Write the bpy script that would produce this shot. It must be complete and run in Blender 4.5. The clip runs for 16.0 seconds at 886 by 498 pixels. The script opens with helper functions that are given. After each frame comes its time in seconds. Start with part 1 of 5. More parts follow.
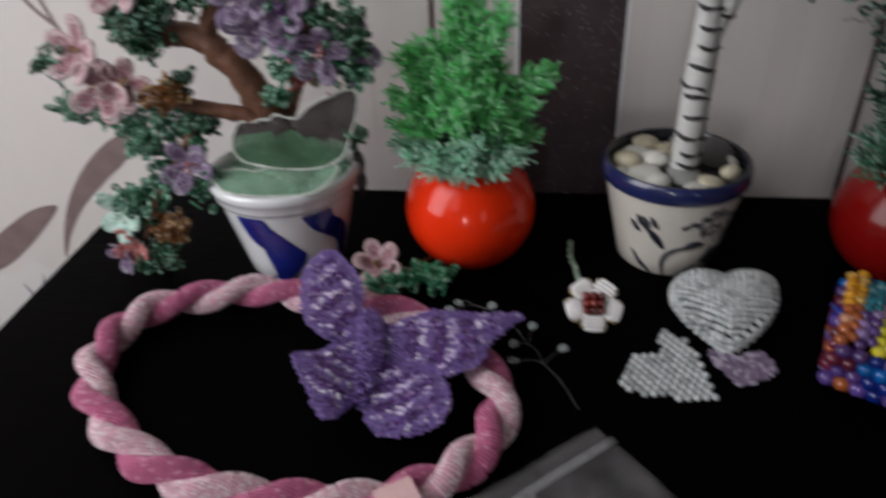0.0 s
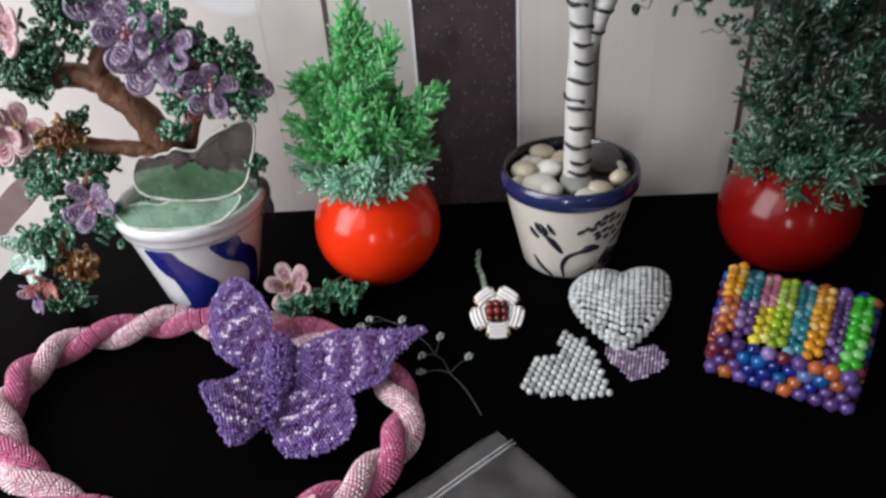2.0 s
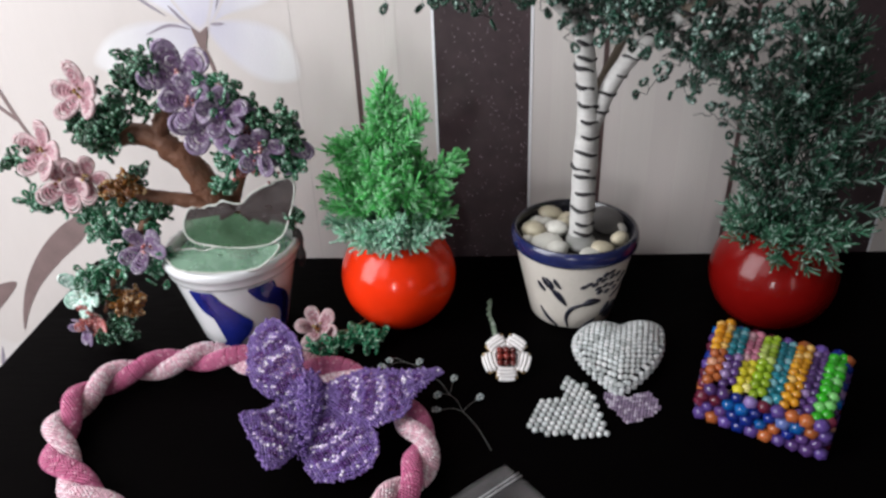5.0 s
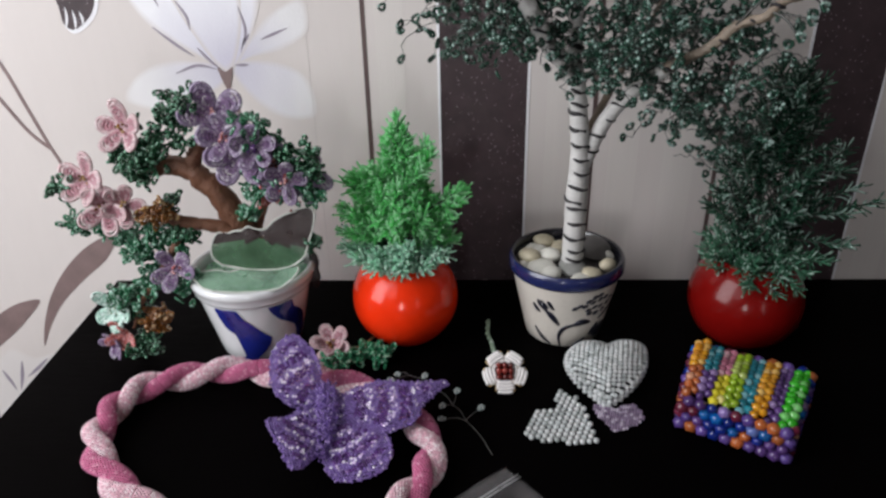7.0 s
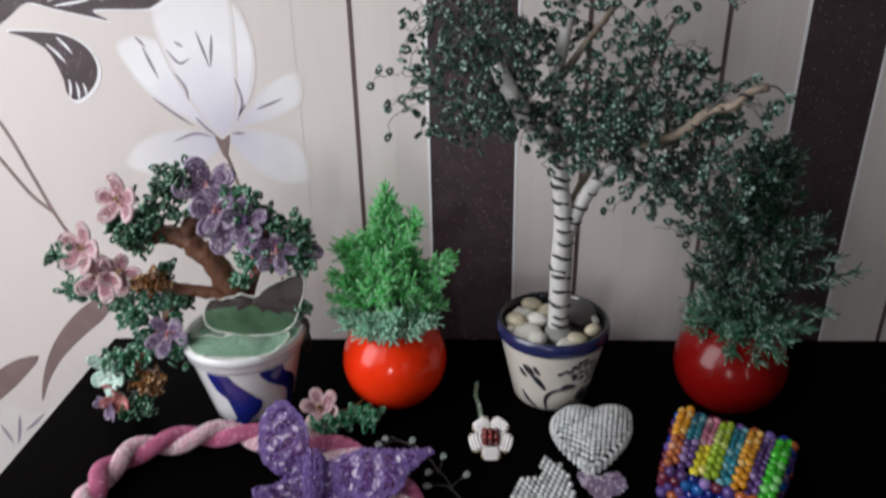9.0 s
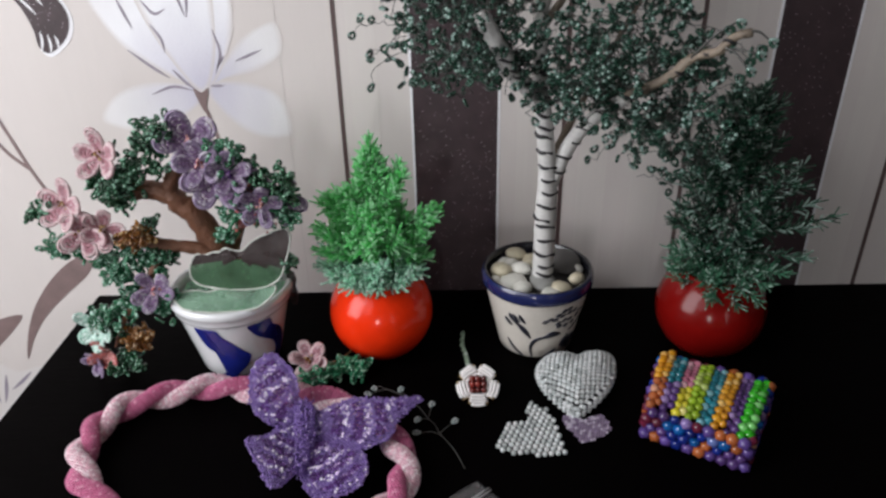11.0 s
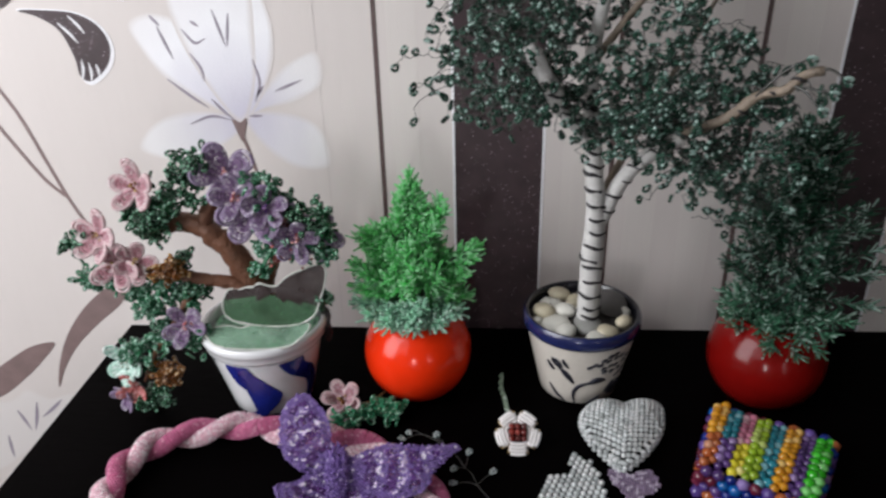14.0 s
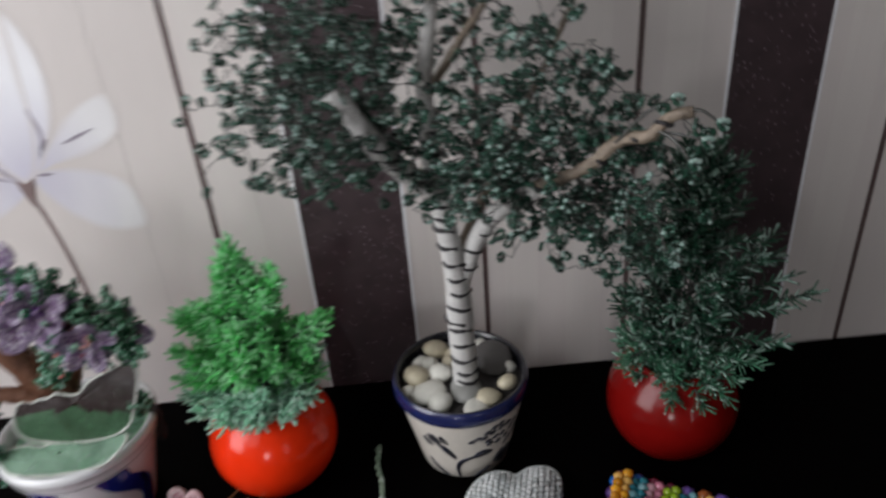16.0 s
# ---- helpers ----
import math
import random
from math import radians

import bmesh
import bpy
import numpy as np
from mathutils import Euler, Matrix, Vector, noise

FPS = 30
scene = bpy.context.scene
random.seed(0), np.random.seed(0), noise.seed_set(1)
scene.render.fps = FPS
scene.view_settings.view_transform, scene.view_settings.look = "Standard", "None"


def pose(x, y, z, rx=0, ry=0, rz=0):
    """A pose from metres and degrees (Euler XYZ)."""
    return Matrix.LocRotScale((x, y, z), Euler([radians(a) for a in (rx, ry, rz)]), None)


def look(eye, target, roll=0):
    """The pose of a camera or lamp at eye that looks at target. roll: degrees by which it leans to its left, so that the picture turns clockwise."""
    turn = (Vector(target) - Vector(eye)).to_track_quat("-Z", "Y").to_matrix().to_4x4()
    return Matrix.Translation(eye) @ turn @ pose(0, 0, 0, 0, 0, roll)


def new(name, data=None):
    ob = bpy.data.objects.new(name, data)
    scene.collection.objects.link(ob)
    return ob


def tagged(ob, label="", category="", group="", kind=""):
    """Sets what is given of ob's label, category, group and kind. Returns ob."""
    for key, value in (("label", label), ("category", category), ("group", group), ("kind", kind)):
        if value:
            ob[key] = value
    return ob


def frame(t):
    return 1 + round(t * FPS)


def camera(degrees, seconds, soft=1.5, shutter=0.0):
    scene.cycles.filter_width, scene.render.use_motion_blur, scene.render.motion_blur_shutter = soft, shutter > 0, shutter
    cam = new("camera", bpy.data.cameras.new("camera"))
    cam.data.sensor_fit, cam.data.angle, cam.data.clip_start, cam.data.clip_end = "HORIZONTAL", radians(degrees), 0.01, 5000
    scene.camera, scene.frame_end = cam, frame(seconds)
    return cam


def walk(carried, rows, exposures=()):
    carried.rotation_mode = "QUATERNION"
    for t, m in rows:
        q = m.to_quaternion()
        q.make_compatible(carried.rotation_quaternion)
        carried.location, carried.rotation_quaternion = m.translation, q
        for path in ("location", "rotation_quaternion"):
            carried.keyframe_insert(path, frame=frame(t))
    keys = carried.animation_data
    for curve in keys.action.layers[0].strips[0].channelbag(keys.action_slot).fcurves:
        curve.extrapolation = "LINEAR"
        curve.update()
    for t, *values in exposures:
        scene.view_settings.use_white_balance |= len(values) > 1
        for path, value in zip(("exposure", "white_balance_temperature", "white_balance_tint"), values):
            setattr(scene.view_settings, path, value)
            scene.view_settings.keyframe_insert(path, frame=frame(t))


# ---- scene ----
cam = camera(62.95, 16.0, soft=2.6, shutter=0.9)
PATH = [
    (0, (0.1610, 0.1757, 0.3090), (0.0456, 1.0073, -0.2343), -2.70),
    (0.5, (0.1872, 0.1797, 0.3033), (0.1116, 1.0010, -0.2621), -3.46),
    (1, (0.1923, 0.1773, 0.3066), (0.1257, 1.0037, -0.2524), -4.00),
    (1.5, (0.1937, 0.1757, 0.3050), (0.1342, 0.9996, -0.2586), -4.58),
    (2, (0.1976, 0.1694, 0.3241), (0.1431, 1.0073, -0.2190), -4.33),
    (2.5, (0.1976, 0.1603, 0.3271), (0.1468, 1.0087, -0.1997), -3.10),
    (3, (0.1970, 0.1538, 0.3339), (0.1424, 1.0071, -0.1847), -2.92),
    (3.5, (0.1941, 0.1473, 0.3289), (0.1426, 0.9917, -0.2045), -3.37),
    (4, (0.1920, 0.1454, 0.3320), (0.1370, 0.9995, -0.1852), -2.74),
    (6.5, (0.1799, 0.0801, 0.3887), (0.1231, 0.9608, -0.0816), -2.44),
    (7, (0.1750, 0.0749, 0.3842), (0.1413, 0.9620, -0.0761), -1.19),
    (7.5, (0.1870, 0.0796, 0.4006), (0.1477, 0.9737, -0.0455), -2.01),
    (8, (0.1927, 0.0846, 0.4069), (0.1537, 0.9923, -0.0107), -2.72),
    (8.5, (0.1917, 0.0911, 0.4106), (0.1203, 1.0030, 0.0065), -2.30),
    (9, (0.1918, 0.0754, 0.4170), (0.1494, 0.9821, -0.0027), -1.21),
    (9.5, (0.1861, 0.0702, 0.4190), (0.1358, 0.9423, -0.0677), -1.56),
    (12, (0.1883, 0.0781, 0.4145), (0.1917, 0.9640, -0.0492), -1.34),
    (12.5, (0.1838, 0.0860, 0.4167), (0.1790, 0.9761, -0.0390), -1.39),
    (13, (0.1869, 0.0960, 0.4188), (0.1975, 0.9894, -0.0304), -2.11),
    (13.5, (0.1860, 0.0982, 0.4185), (0.1732, 0.9911, -0.0316), -0.64),
    (14, (0.1795, 0.1004, 0.4163), (0.1200, 0.9923, -0.0319), -1.54),
    (14.5, (0.1774, 0.1109, 0.4113), (0.1094, 0.9875, -0.0651), -1.78),
    (15, (0.1947, 0.1469, 0.4426), (0.1569, 1.0258, -0.0330), -2.15),
    (15.5, (0.2177, 0.1709, 0.4324), (0.2155, 1.0590, -0.0273), -1.17),
    (16, (0.2507, 0.2255, 0.4329), (0.2682, 1.0917, -0.0665), -4.74),
]
EXPOSURES = [(0.0, -0.95), (0.5, -0.9), (1.0, -0.58), (1.5, -0.36), (2.0, -0.2), (3.0, -0.12), (4.0, -0.12), (6.5, -0.44), (9.5, -0.56), (12.0, -0.42), (14.5, -0.5), (16.0, -0.62)]
walk(cam, [(t, look(eye, target, roll)) for t, eye, target, roll in PATH], EXPOSURES)


# ---- world and light ----
world = bpy.data.worlds.new("world")
scene.world = world
world.use_nodes = True
sky = world.node_tree.nodes.new("ShaderNodeTexSky")
sky.sky_type, sky.sun_disc = "NISHITA", False
sky.sun_elevation, sky.sun_rotation = radians(35), radians(200)
world.node_tree.links.new(sky.outputs[0], world.node_tree.nodes["Background"].inputs[0])
world.node_tree.nodes["Background"].inputs[1].default_value = 0.05

WALL_Y = 0.745
ROOM_L, ROOM_R, ROOM_B, FLOOR_Z, CEIL_Z = -0.95, 2.3, -0.45, -0.78, 1.75
# assumed openings, unseen, in the wall behind the viewer: left, right, low, high
OPENINGS = ((-0.82, -0.22, 0.45, 1.5), (0.02, 0.08, 0.02, 0.22), (0.67, 0.71, 0.0, 0.38))


def area_lamp(name, m, width, height, watts, colour):
    data = bpy.data.lights.new(name, "AREA")
    data.shape, data.size, data.size_y, data.energy, data.color = "RECTANGLE", width, height, watts, colour
    ob = new(name, data)
    ob.matrix_world = m
    return ob


# area lamps added in these openings; the two narrow slots give the pots' highlights
for (a, b, c, d), watts in zip(OPENINGS, (4.0, 1.4, 0.45)):
    area_lamp("window_daylight", look(((a + b) / 2, ROOM_B + 0.015, (c + d) / 2), ((a + b) / 2 + 0.2, 1, (c + d) / 2 - 0.3)), b - a, d - c, watts, (0.965, 0.965, 1.0))


# unseen side opening and lamp, added so the wall dims from left to right
WEST = (-0.40, 0.46, 0.02, 1.42)
area_lamp("window_daylight", look((ROOM_L + 0.015, (WEST[0] + WEST[1]) / 2, (WEST[2] + WEST[3]) / 2), (0.1, 0.6, 0.2)), WEST[1] - WEST[0] - 0.04, WEST[3] - WEST[2] - 0.04, 33.0, (0.965, 0.965, 1.0))


# ---- materials ----
def nodes_of(name):
    m = bpy.data.materials.new(name)
    m.use_nodes = True
    nt = m.node_tree
    return m, nt, nt.nodes["Principled BSDF"]


def link_bump(nt, bsdf, height, strength, distance):
    b = nt.nodes.new("ShaderNodeBump")
    b.inputs["Strength"].default_value, b.inputs["Distance"].default_value = strength, distance
    nt.links.new(height, b.inputs["Height"])
    nt.links.new(b.outputs[0], bsdf.inputs["Normal"])


def noise_node(nt, scale, detail=4.0, stretch=(1, 1, 1)):
    co = nt.nodes.new("ShaderNodeTexCoord")
    mp = nt.nodes.new("ShaderNodeMapping")
    mp.inputs["Scale"].default_value = stretch
    n = nt.nodes.new("ShaderNodeTexNoise")
    n.inputs["Scale"].default_value, n.inputs["Detail"].default_value = scale, detail
    nt.links.new(co.outputs["Object"], mp.inputs[0])
    nt.links.new(mp.outputs[0], n.inputs["Vector"])
    return n.outputs["Fac"]


def ramp(nt, fac, stops):
    r = nt.nodes.new("ShaderNodeValToRGB")
    e = r.color_ramp.elements
    while len(e) < len(stops):
        e.new(0.5)
    for el, (p, c) in zip(e, stops):
        el.position, el.color = p, (*c, 1)
    nt.links.new(fac, r.inputs[0])
    return r.outputs[0]


def mix_colour(nt, fac, a, b):
    m = nt.nodes.new("ShaderNodeMix")
    m.data_type = "RGBA"
    for s, v in ((m.inputs["Factor"], fac), (m.inputs["A"], a), (m.inputs["B"], b)):
        if isinstance(v, (int, float)):
            s.default_value = v
        elif isinstance(v, tuple):
            s.default_value = (*v, 1)
        else:
            nt.links.new(v, s)
    return m.outputs["Result"]


def tint(c, k):
    return tuple(min(1, v * k) for v in c)


def surface(name, colour, rough=0.5, spread=0.25, scale=40, bump=0.0, bump_scale=300, coat=0.0, trans=0.0, spec=0.5, stretch=(1, 1, 1), sheen=0.0):
    """A plain surface whose colour wanders by spread at two scales, with fine relief."""
    m, nt, b = nodes_of(name)
    n1, n2 = noise_node(nt, scale, 4, stretch), noise_node(nt, scale * 9, 3, stretch)
    c1 = ramp(nt, n1, ((0.3, tint(colour, 1 - spread)), (0.7, tint(colour, 1 + spread))))
    c2 = ramp(nt, n2, ((0.3, tint(colour, 1 - spread)), (0.7, tint(colour, 1 + spread))))
    nt.links.new(mix_colour(nt, 0.4, c1, c2), b.inputs["Base Color"])
    nt.links.new(ramp(nt, n2, ((0.2, (rough * 0.8,) * 3), (0.8, (min(1, rough * 1.2),) * 3))), b.inputs["Roughness"])
    b.inputs["Coat Weight"].default_value = coat
    b.inputs["Coat Roughness"].default_value = 0.06
    b.inputs["Transmission Weight"].default_value = trans
    b.inputs["Specular IOR Level"].default_value = spec
    b.inputs["Sheen Weight"].default_value = sheen
    if bump:
        link_bump(nt, b, noise_node(nt, bump_scale, 5, stretch), bump, 0.002)
    return m


def bead_glass(name, colour, rough=0.12, spread=0.35, trans=0.0, pale=(0.9, 0.9, 0.9), pale_share=0.15, per_object=False, through_light=0.0):
    """Glass seed beads: each bead has its own tone; a few are paler; through_light is the share of light that passes diffusely."""
    m, nt, b = nodes_of(name)
    if per_object:
        info = nt.nodes.new("ShaderNodeObjectInfo").outputs["Random"]
    else:
        info = nt.nodes.new("ShaderNodeNewGeometry").outputs["Random Per Island"]
    c = ramp(nt, info, ((0.0, tint(colour, 1 - spread)), (max(0.02, 1 - pale_share - 0.02), tint(colour, 1 + spread)), (1 - pale_share, mixed(colour, pale, 0.5)), (1.0, mixed(colour, pale, 0.75))))
    nt.links.new(c, b.inputs["Base Color"])
    b.inputs["Roughness"].default_value = rough
    b.inputs["Transmission Weight"].default_value = trans
    b.inputs["Coat Weight"].default_value = 0.6
    b.inputs["Coat Roughness"].default_value = 0.08
    b.inputs["IOR"].default_value = 1.5
    if through_light:
        thin = nt.nodes.new("ShaderNodeBsdfTranslucent")
        nt.links.new(c, thin.inputs[0])
        mx = nt.nodes.new("ShaderNodeMixShader")
        mx.inputs[0].default_value = through_light
        nt.links.new(b.outputs[0], mx.inputs[1])
        nt.links.new(thin.outputs[0], mx.inputs[2])
        nt.links.new(mx.outputs[0], nt.nodes["Material Output"].inputs["Surface"])
    return m


def mixed(a, b, k):
    return tuple(x * (1 - k) + y * k for x, y in zip(a, b))


def glitter(name, colour, density=900, share=0.1, sparkle=(0.75, 0.7, 0.72)):
    """Glitter print: a dark ground with scattered bright flecks."""
    m, nt, b = nodes_of(name)
    co = nt.nodes.new("ShaderNodeTexCoord")
    v = nt.nodes.new("ShaderNodeTexVoronoi")
    v.inputs["Scale"].default_value = density
    nt.links.new(co.outputs["Object"], v.inputs["Vector"])
    sep = nt.nodes.new("ShaderNodeSeparateColor")
    nt.links.new(v.outputs["Color"], sep.inputs[0])
    near = ramp(nt, v.outputs["Distance"], ((0.25, (1, 1, 1)), (0.4, (0, 0, 0))))
    pick = ramp(nt, sep.outputs[0], ((1 - share, (0, 0, 0)), (1 - share * 0.7, (1, 1, 1))))
    mul = nt.nodes.new("ShaderNodeMath")
    mul.operation = "MULTIPLY"
    nt.links.new(near, mul.inputs[0])
    nt.links.new(pick, mul.inputs[1])
    soft = ramp(nt, noise_node(nt, 60, 6), ((0.3, tint(colour, 0.8)), (0.7, tint(colour, 1.25))))
    nt.links.new(mix_colour(nt, mul.outputs[0], soft, sparkle), b.inputs["Base Color"])
    b.inputs["Roughness"].default_value = 0.45
    nt.links.new(mul.outputs[0], b.inputs["Metallic"])
    link_bump(nt, b, noise_node(nt, 1200, 2), 0.4, 0.001)
    return m


M_PAPER = surface("wallpaper_cream", (0.67, 0.62, 0.595), 0.55, 0.025, 14, 0.08, 500, stretch=(1, 1, 0.15))
M_STRAND = surface("hot_pink_cord", (0.50, 0.11, 0.24), 0.5, 0.15, 200)
M_STRAND_PALE = surface("blush_cord", (0.68, 0.36, 0.45), 0.5, 0.12, 200)
M_PAPER_SILK = surface("wallpaper_silk_band", (0.69, 0.645, 0.615), 0.45, 0.035, 20, 0.2, 400, stretch=(3, 1, 0.05))
M_GLITTER = glitter("glitter_print", (0.047, 0.029, 0.033), 640, 0.055, (0.5, 0.45, 0.47))
M_LINE = surface("brown_print_line", (0.10, 0.065, 0.062), 0.5, 0.2, 60)
M_VEIN = surface("grey_violet_print", (0.30, 0.265, 0.32), 0.5, 0.2, 60)
M_LEAFPRINT = surface("brown_leaf_print", (0.22, 0.155, 0.15), 0.5, 0.18, 60)
M_SEAM = surface("paper_seam", (0.54, 0.505, 0.49), 0.6, 0.1, 60)
M_SILVER = surface("silver_print_edge", (0.86, 0.86, 0.89), 0.35, 0.08, 60)
M_TABLE = surface("black_brown_laminate", (0.0010, 0.0007, 0.0008), 0.55, 0.25, 30, 0.12, 500, spec=0.012, stretch=(0.15, 1, 1))
M_FLOOR = surface("floor_boards", (0.22, 0.13, 0.075), 0.45, 0.25, 6, 0.1, 80, stretch=(1, 0.1, 1))
# unseen walls and ceiling, toned down so that less light bounces back
M_WALL = surface("low_bounce_wall", (0.16, 0.15, 0.14), 0.7, 0.06, 8, 0.1, 200)
M_CEIL = surface("low_bounce_ceiling", (0.55, 0.55, 0.53), 0.8, 0.03, 8)
M_FRAME = surface("white_window_frame", (0.8, 0.8, 0.8), 0.35, 0.03, 20)
M_ORANGE = surface("orange_glazed_ceramic", (0.84, 0.034, 0.005), 0.18, 0.06, 12, coat=0.25, spec=0.22)
M_RED = surface("red_glazed_ceramic", (0.165, 0.0035, 0.0028), 0.2, 0.1, 12, coat=0.18, spec=0.2)
M_WHITE_GLAZE = surface("white_glazed_ceramic", (0.74, 0.75, 0.76), 0.2, 0.04, 15, coat=0.7)
M_BLUE_GLAZE = surface("cobalt_blue_glaze", (0.012, 0.02, 0.20), 0.18, 0.35, 60, coat=0.7)
M_STONEWARE = surface("cream_stoneware", (0.60, 0.56, 0.50), 0.4, 0.07, 30, 0.06, 300, coat=0.25)
M_RIM_DARK = surface("black_blue_glaze", (0.014, 0.014, 0.02), 0.25, 0.3, 40, coat=0.4)
M_RIM_BLUE = surface("dark_blue_rim_glaze", (0.014, 0.020, 0.085), 0.22, 0.3, 40, coat=0.5)
M_DECAL = surface("blue_black_underglaze", (0.010, 0.011, 0.022), 0.3, 0.4, 80, coat=0.3)
M_POT_IN = surface("grey_pot_inside", (0.16, 0.15, 0.15), 0.4, 0.15, 40)


# ---- mesh helpers ----
def mesh_ob(name, verts, faces, mats, parent=None, label="", smooth=True, slots=None):
    me = bpy.data.meshes.new(name)
    me.from_pydata([tuple(v) for v in verts], [], [tuple(f) for f in faces])
    for m in mats if isinstance(mats, (list, tuple)) else (mats,):
        me.materials.append(m)
    if smooth:
        me.polygons.foreach_set("use_smooth", np.ones(len(me.polygons), bool))
    if slots is not None:
        me.polygons.foreach_set("material_index", np.asarray(slots, np.int32))
    me.update()
    ob = new(name, me)
    ob.parent = parent
    if label:
        tagged(ob, label)
    return ob


def part(name, bm, material, parent=None, label="", smooth=True):
    me = bpy.data.meshes.new(name)
    bmesh.ops.recalc_face_normals(bm, faces=bm.faces)
    bm.to_mesh(me)
    bm.free()
    me.materials.append(material)
    if smooth:
        me.polygons.foreach_set("use_smooth", np.ones(len(me.polygons), bool))
    ob = new(name, me)
    ob.parent = parent
    if label:
        tagged(ob, label)
    return ob


def empty(name, at, label, category, group=""):
    ob = new(name)
    ob.empty_display_size = 0.02
    ob.location = at
    return tagged(ob, label, category, group)


def box(x0, x1, y0, y1, z0, z1, bevel=0.0):
    bm = bmesh.new()
    bmesh.ops.create_cube(bm, size=1, matrix=Matrix.Translation(((x0 + x1) / 2, (y0 + y1) / 2, (z0 + z1) / 2)) @ Matrix.Diagonal((x1 - x0, y1 - y0, z1 - z0, 1)))
    if bevel:
        bmesh.ops.bevel(bm, geom=bm.edges[:], offset=bevel, segments=3, affect="EDGES", profile=0.5)
    return bm


def lathe(profile, seg=48):
    """A turned body round z from (radius, height) pairs, closed where the radius is 0."""
    verts, faces, rings = [], [], []
    for r, z in profile:
        if r < 1e-6:
            rings.append([len(verts)] * seg)
            verts.append((0, 0, z))
        else:
            rings.append(list(range(len(verts), len(verts) + seg)))
            verts += [(r * math.cos(2 * math.pi * k / seg), r * math.sin(2 * math.pi * k / seg), z) for k in range(seg)]
    for a, b in zip(rings, rings[1:]):
        for k in range(seg):
            f = [a[k], a[(k + 1) % seg], b[(k + 1) % seg], b[k]]
            f = [v for i, v in enumerate(f) if v not in f[:i]]
            if len(f) > 2:
                faces.append(f)
    return verts, faces


def smooth_line(pts, n, closed=False):
    """n points along a Catmull-Rom curve through pts."""
    p = np.array(pts, float)
    if closed:
        p = np.vstack([p[-1], p, p[0], p[1]])
    else:
        p = np.vstack([2 * p[0] - p[1], p, 2 * p[-1] - p[-2]])
    segs = len(p) - 3
    u = np.linspace(0, segs, n, endpoint=not closed)
    i = np.minimum(u.astype(int), segs - 1)
    t = (u - i)[:, None]
    a, b, c, d = p[i], p[i + 1], p[i + 2], p[i + 3]
    return 0.5 * (2 * b + (c - a) * t + (2 * a - 5 * b + 4 * c - d) * t**2 + (3 * b - a - 3 * c + d) * t**3)


def frames_along(path, closed=False):
    """Two unit normals at each point of a path."""
    tan = np.gradient(path, axis=0) if not closed else np.roll(path, -1, 0) - np.roll(path, 1, 0)
    tan /= np.linalg.norm(tan, axis=1)[:, None] + 1e-12
    ref = np.array([0, 0, 1.0]) if abs(tan[0][2]) < 0.9 else np.array([1.0, 0, 0])
    n = np.cross(tan[0], ref)
    n /= np.linalg.norm(n)
    normals = []
    for t in tan:
        n = n - t * (n @ t)
        n /= np.linalg.norm(n) + 1e-12
        normals.append(n)
    normals = np.array(normals)
    return normals, np.cross(tan, normals)


def tube(path, radii, seg=8, closed=False, wobble=0.0, seed=0):
    """Vertices and faces of a tube along a path."""
    path = np.array(path, float)
    radii = np.broadcast_to(np.asarray(radii, float), len(path))
    a, b = frames_along(path, closed)
    rng = np.random.default_rng(seed)
    ang = np.arange(seg) * 2 * np.pi / seg
    k = 1 + wobble * rng.standard_normal((len(path), seg))
    ring = path[:, None] + (radii[:, None] * k)[..., None] * (np.cos(ang)[None, :, None] * a[:, None] + np.sin(ang)[None, :, None] * b[:, None])
    n = len(path)
    faces = []
    for i in range(n if closed else n - 1):
        j = (i + 1) % n
        for q in range(seg):
            faces.append((i * seg + q, i * seg + (q + 1) % seg, j * seg + (q + 1) % seg, j * seg + q))
    verts = ring.reshape(-1, 3)
    if not closed:
        faces += [tuple(range(seg))[::-1], tuple(range((n - 1) * seg, n * seg))]
    return verts, faces


def joined(chunks):
    """Several (verts, faces) as one."""
    vs, fs, n = [], [], 0
    for v, f in chunks:
        vs.append(np.asarray(v, float))
        fs += [tuple(i + n for i in q) for q in f]
        n += len(v)
    return np.vstack(vs), fs


def ico():
    g = (1 + 5**0.5) / 2
    v = np.array([(-1, g, 0), (1, g, 0), (-1, -g, 0), (1, -g, 0), (0, -1, g), (0, 1, g), (0, -1, -g), (0, 1, -g), (g, 0, -1), (g, 0, 1), (-g, 0, -1), (-g, 0, 1)], float)
    v /= np.linalg.norm(v[0])
    near = 1.1
    f = [(i, j, k) for i in range(12) for j in range(i + 1, 12) for k in range(j + 1, 12) if max(np.linalg.norm(v[i] - v[j]), np.linalg.norm(v[j] - v[k]), np.linalg.norm(v[i] - v[k])) < near]
    f = [t if np.dot(np.cross(v[t[1]] - v[t[0]], v[t[2]] - v[t[0]]), v[t[0]]) > 0 else t[::-1] for t in f]
    return v, np.array(f)


def octa():
    v = np.array([(1, 0, 0), (-1, 0, 0), (0, 1, 0), (0, -1, 0), (0, 0, 1), (0, 0, -1)], float)
    f = np.array([(0, 2, 4), (2, 1, 4), (1, 3, 4), (3, 0, 4), (2, 0, 5), (1, 2, 5), (3, 1, 5), (0, 3, 5)])
    return v, f


ICO, OCTA = ico(), octa()


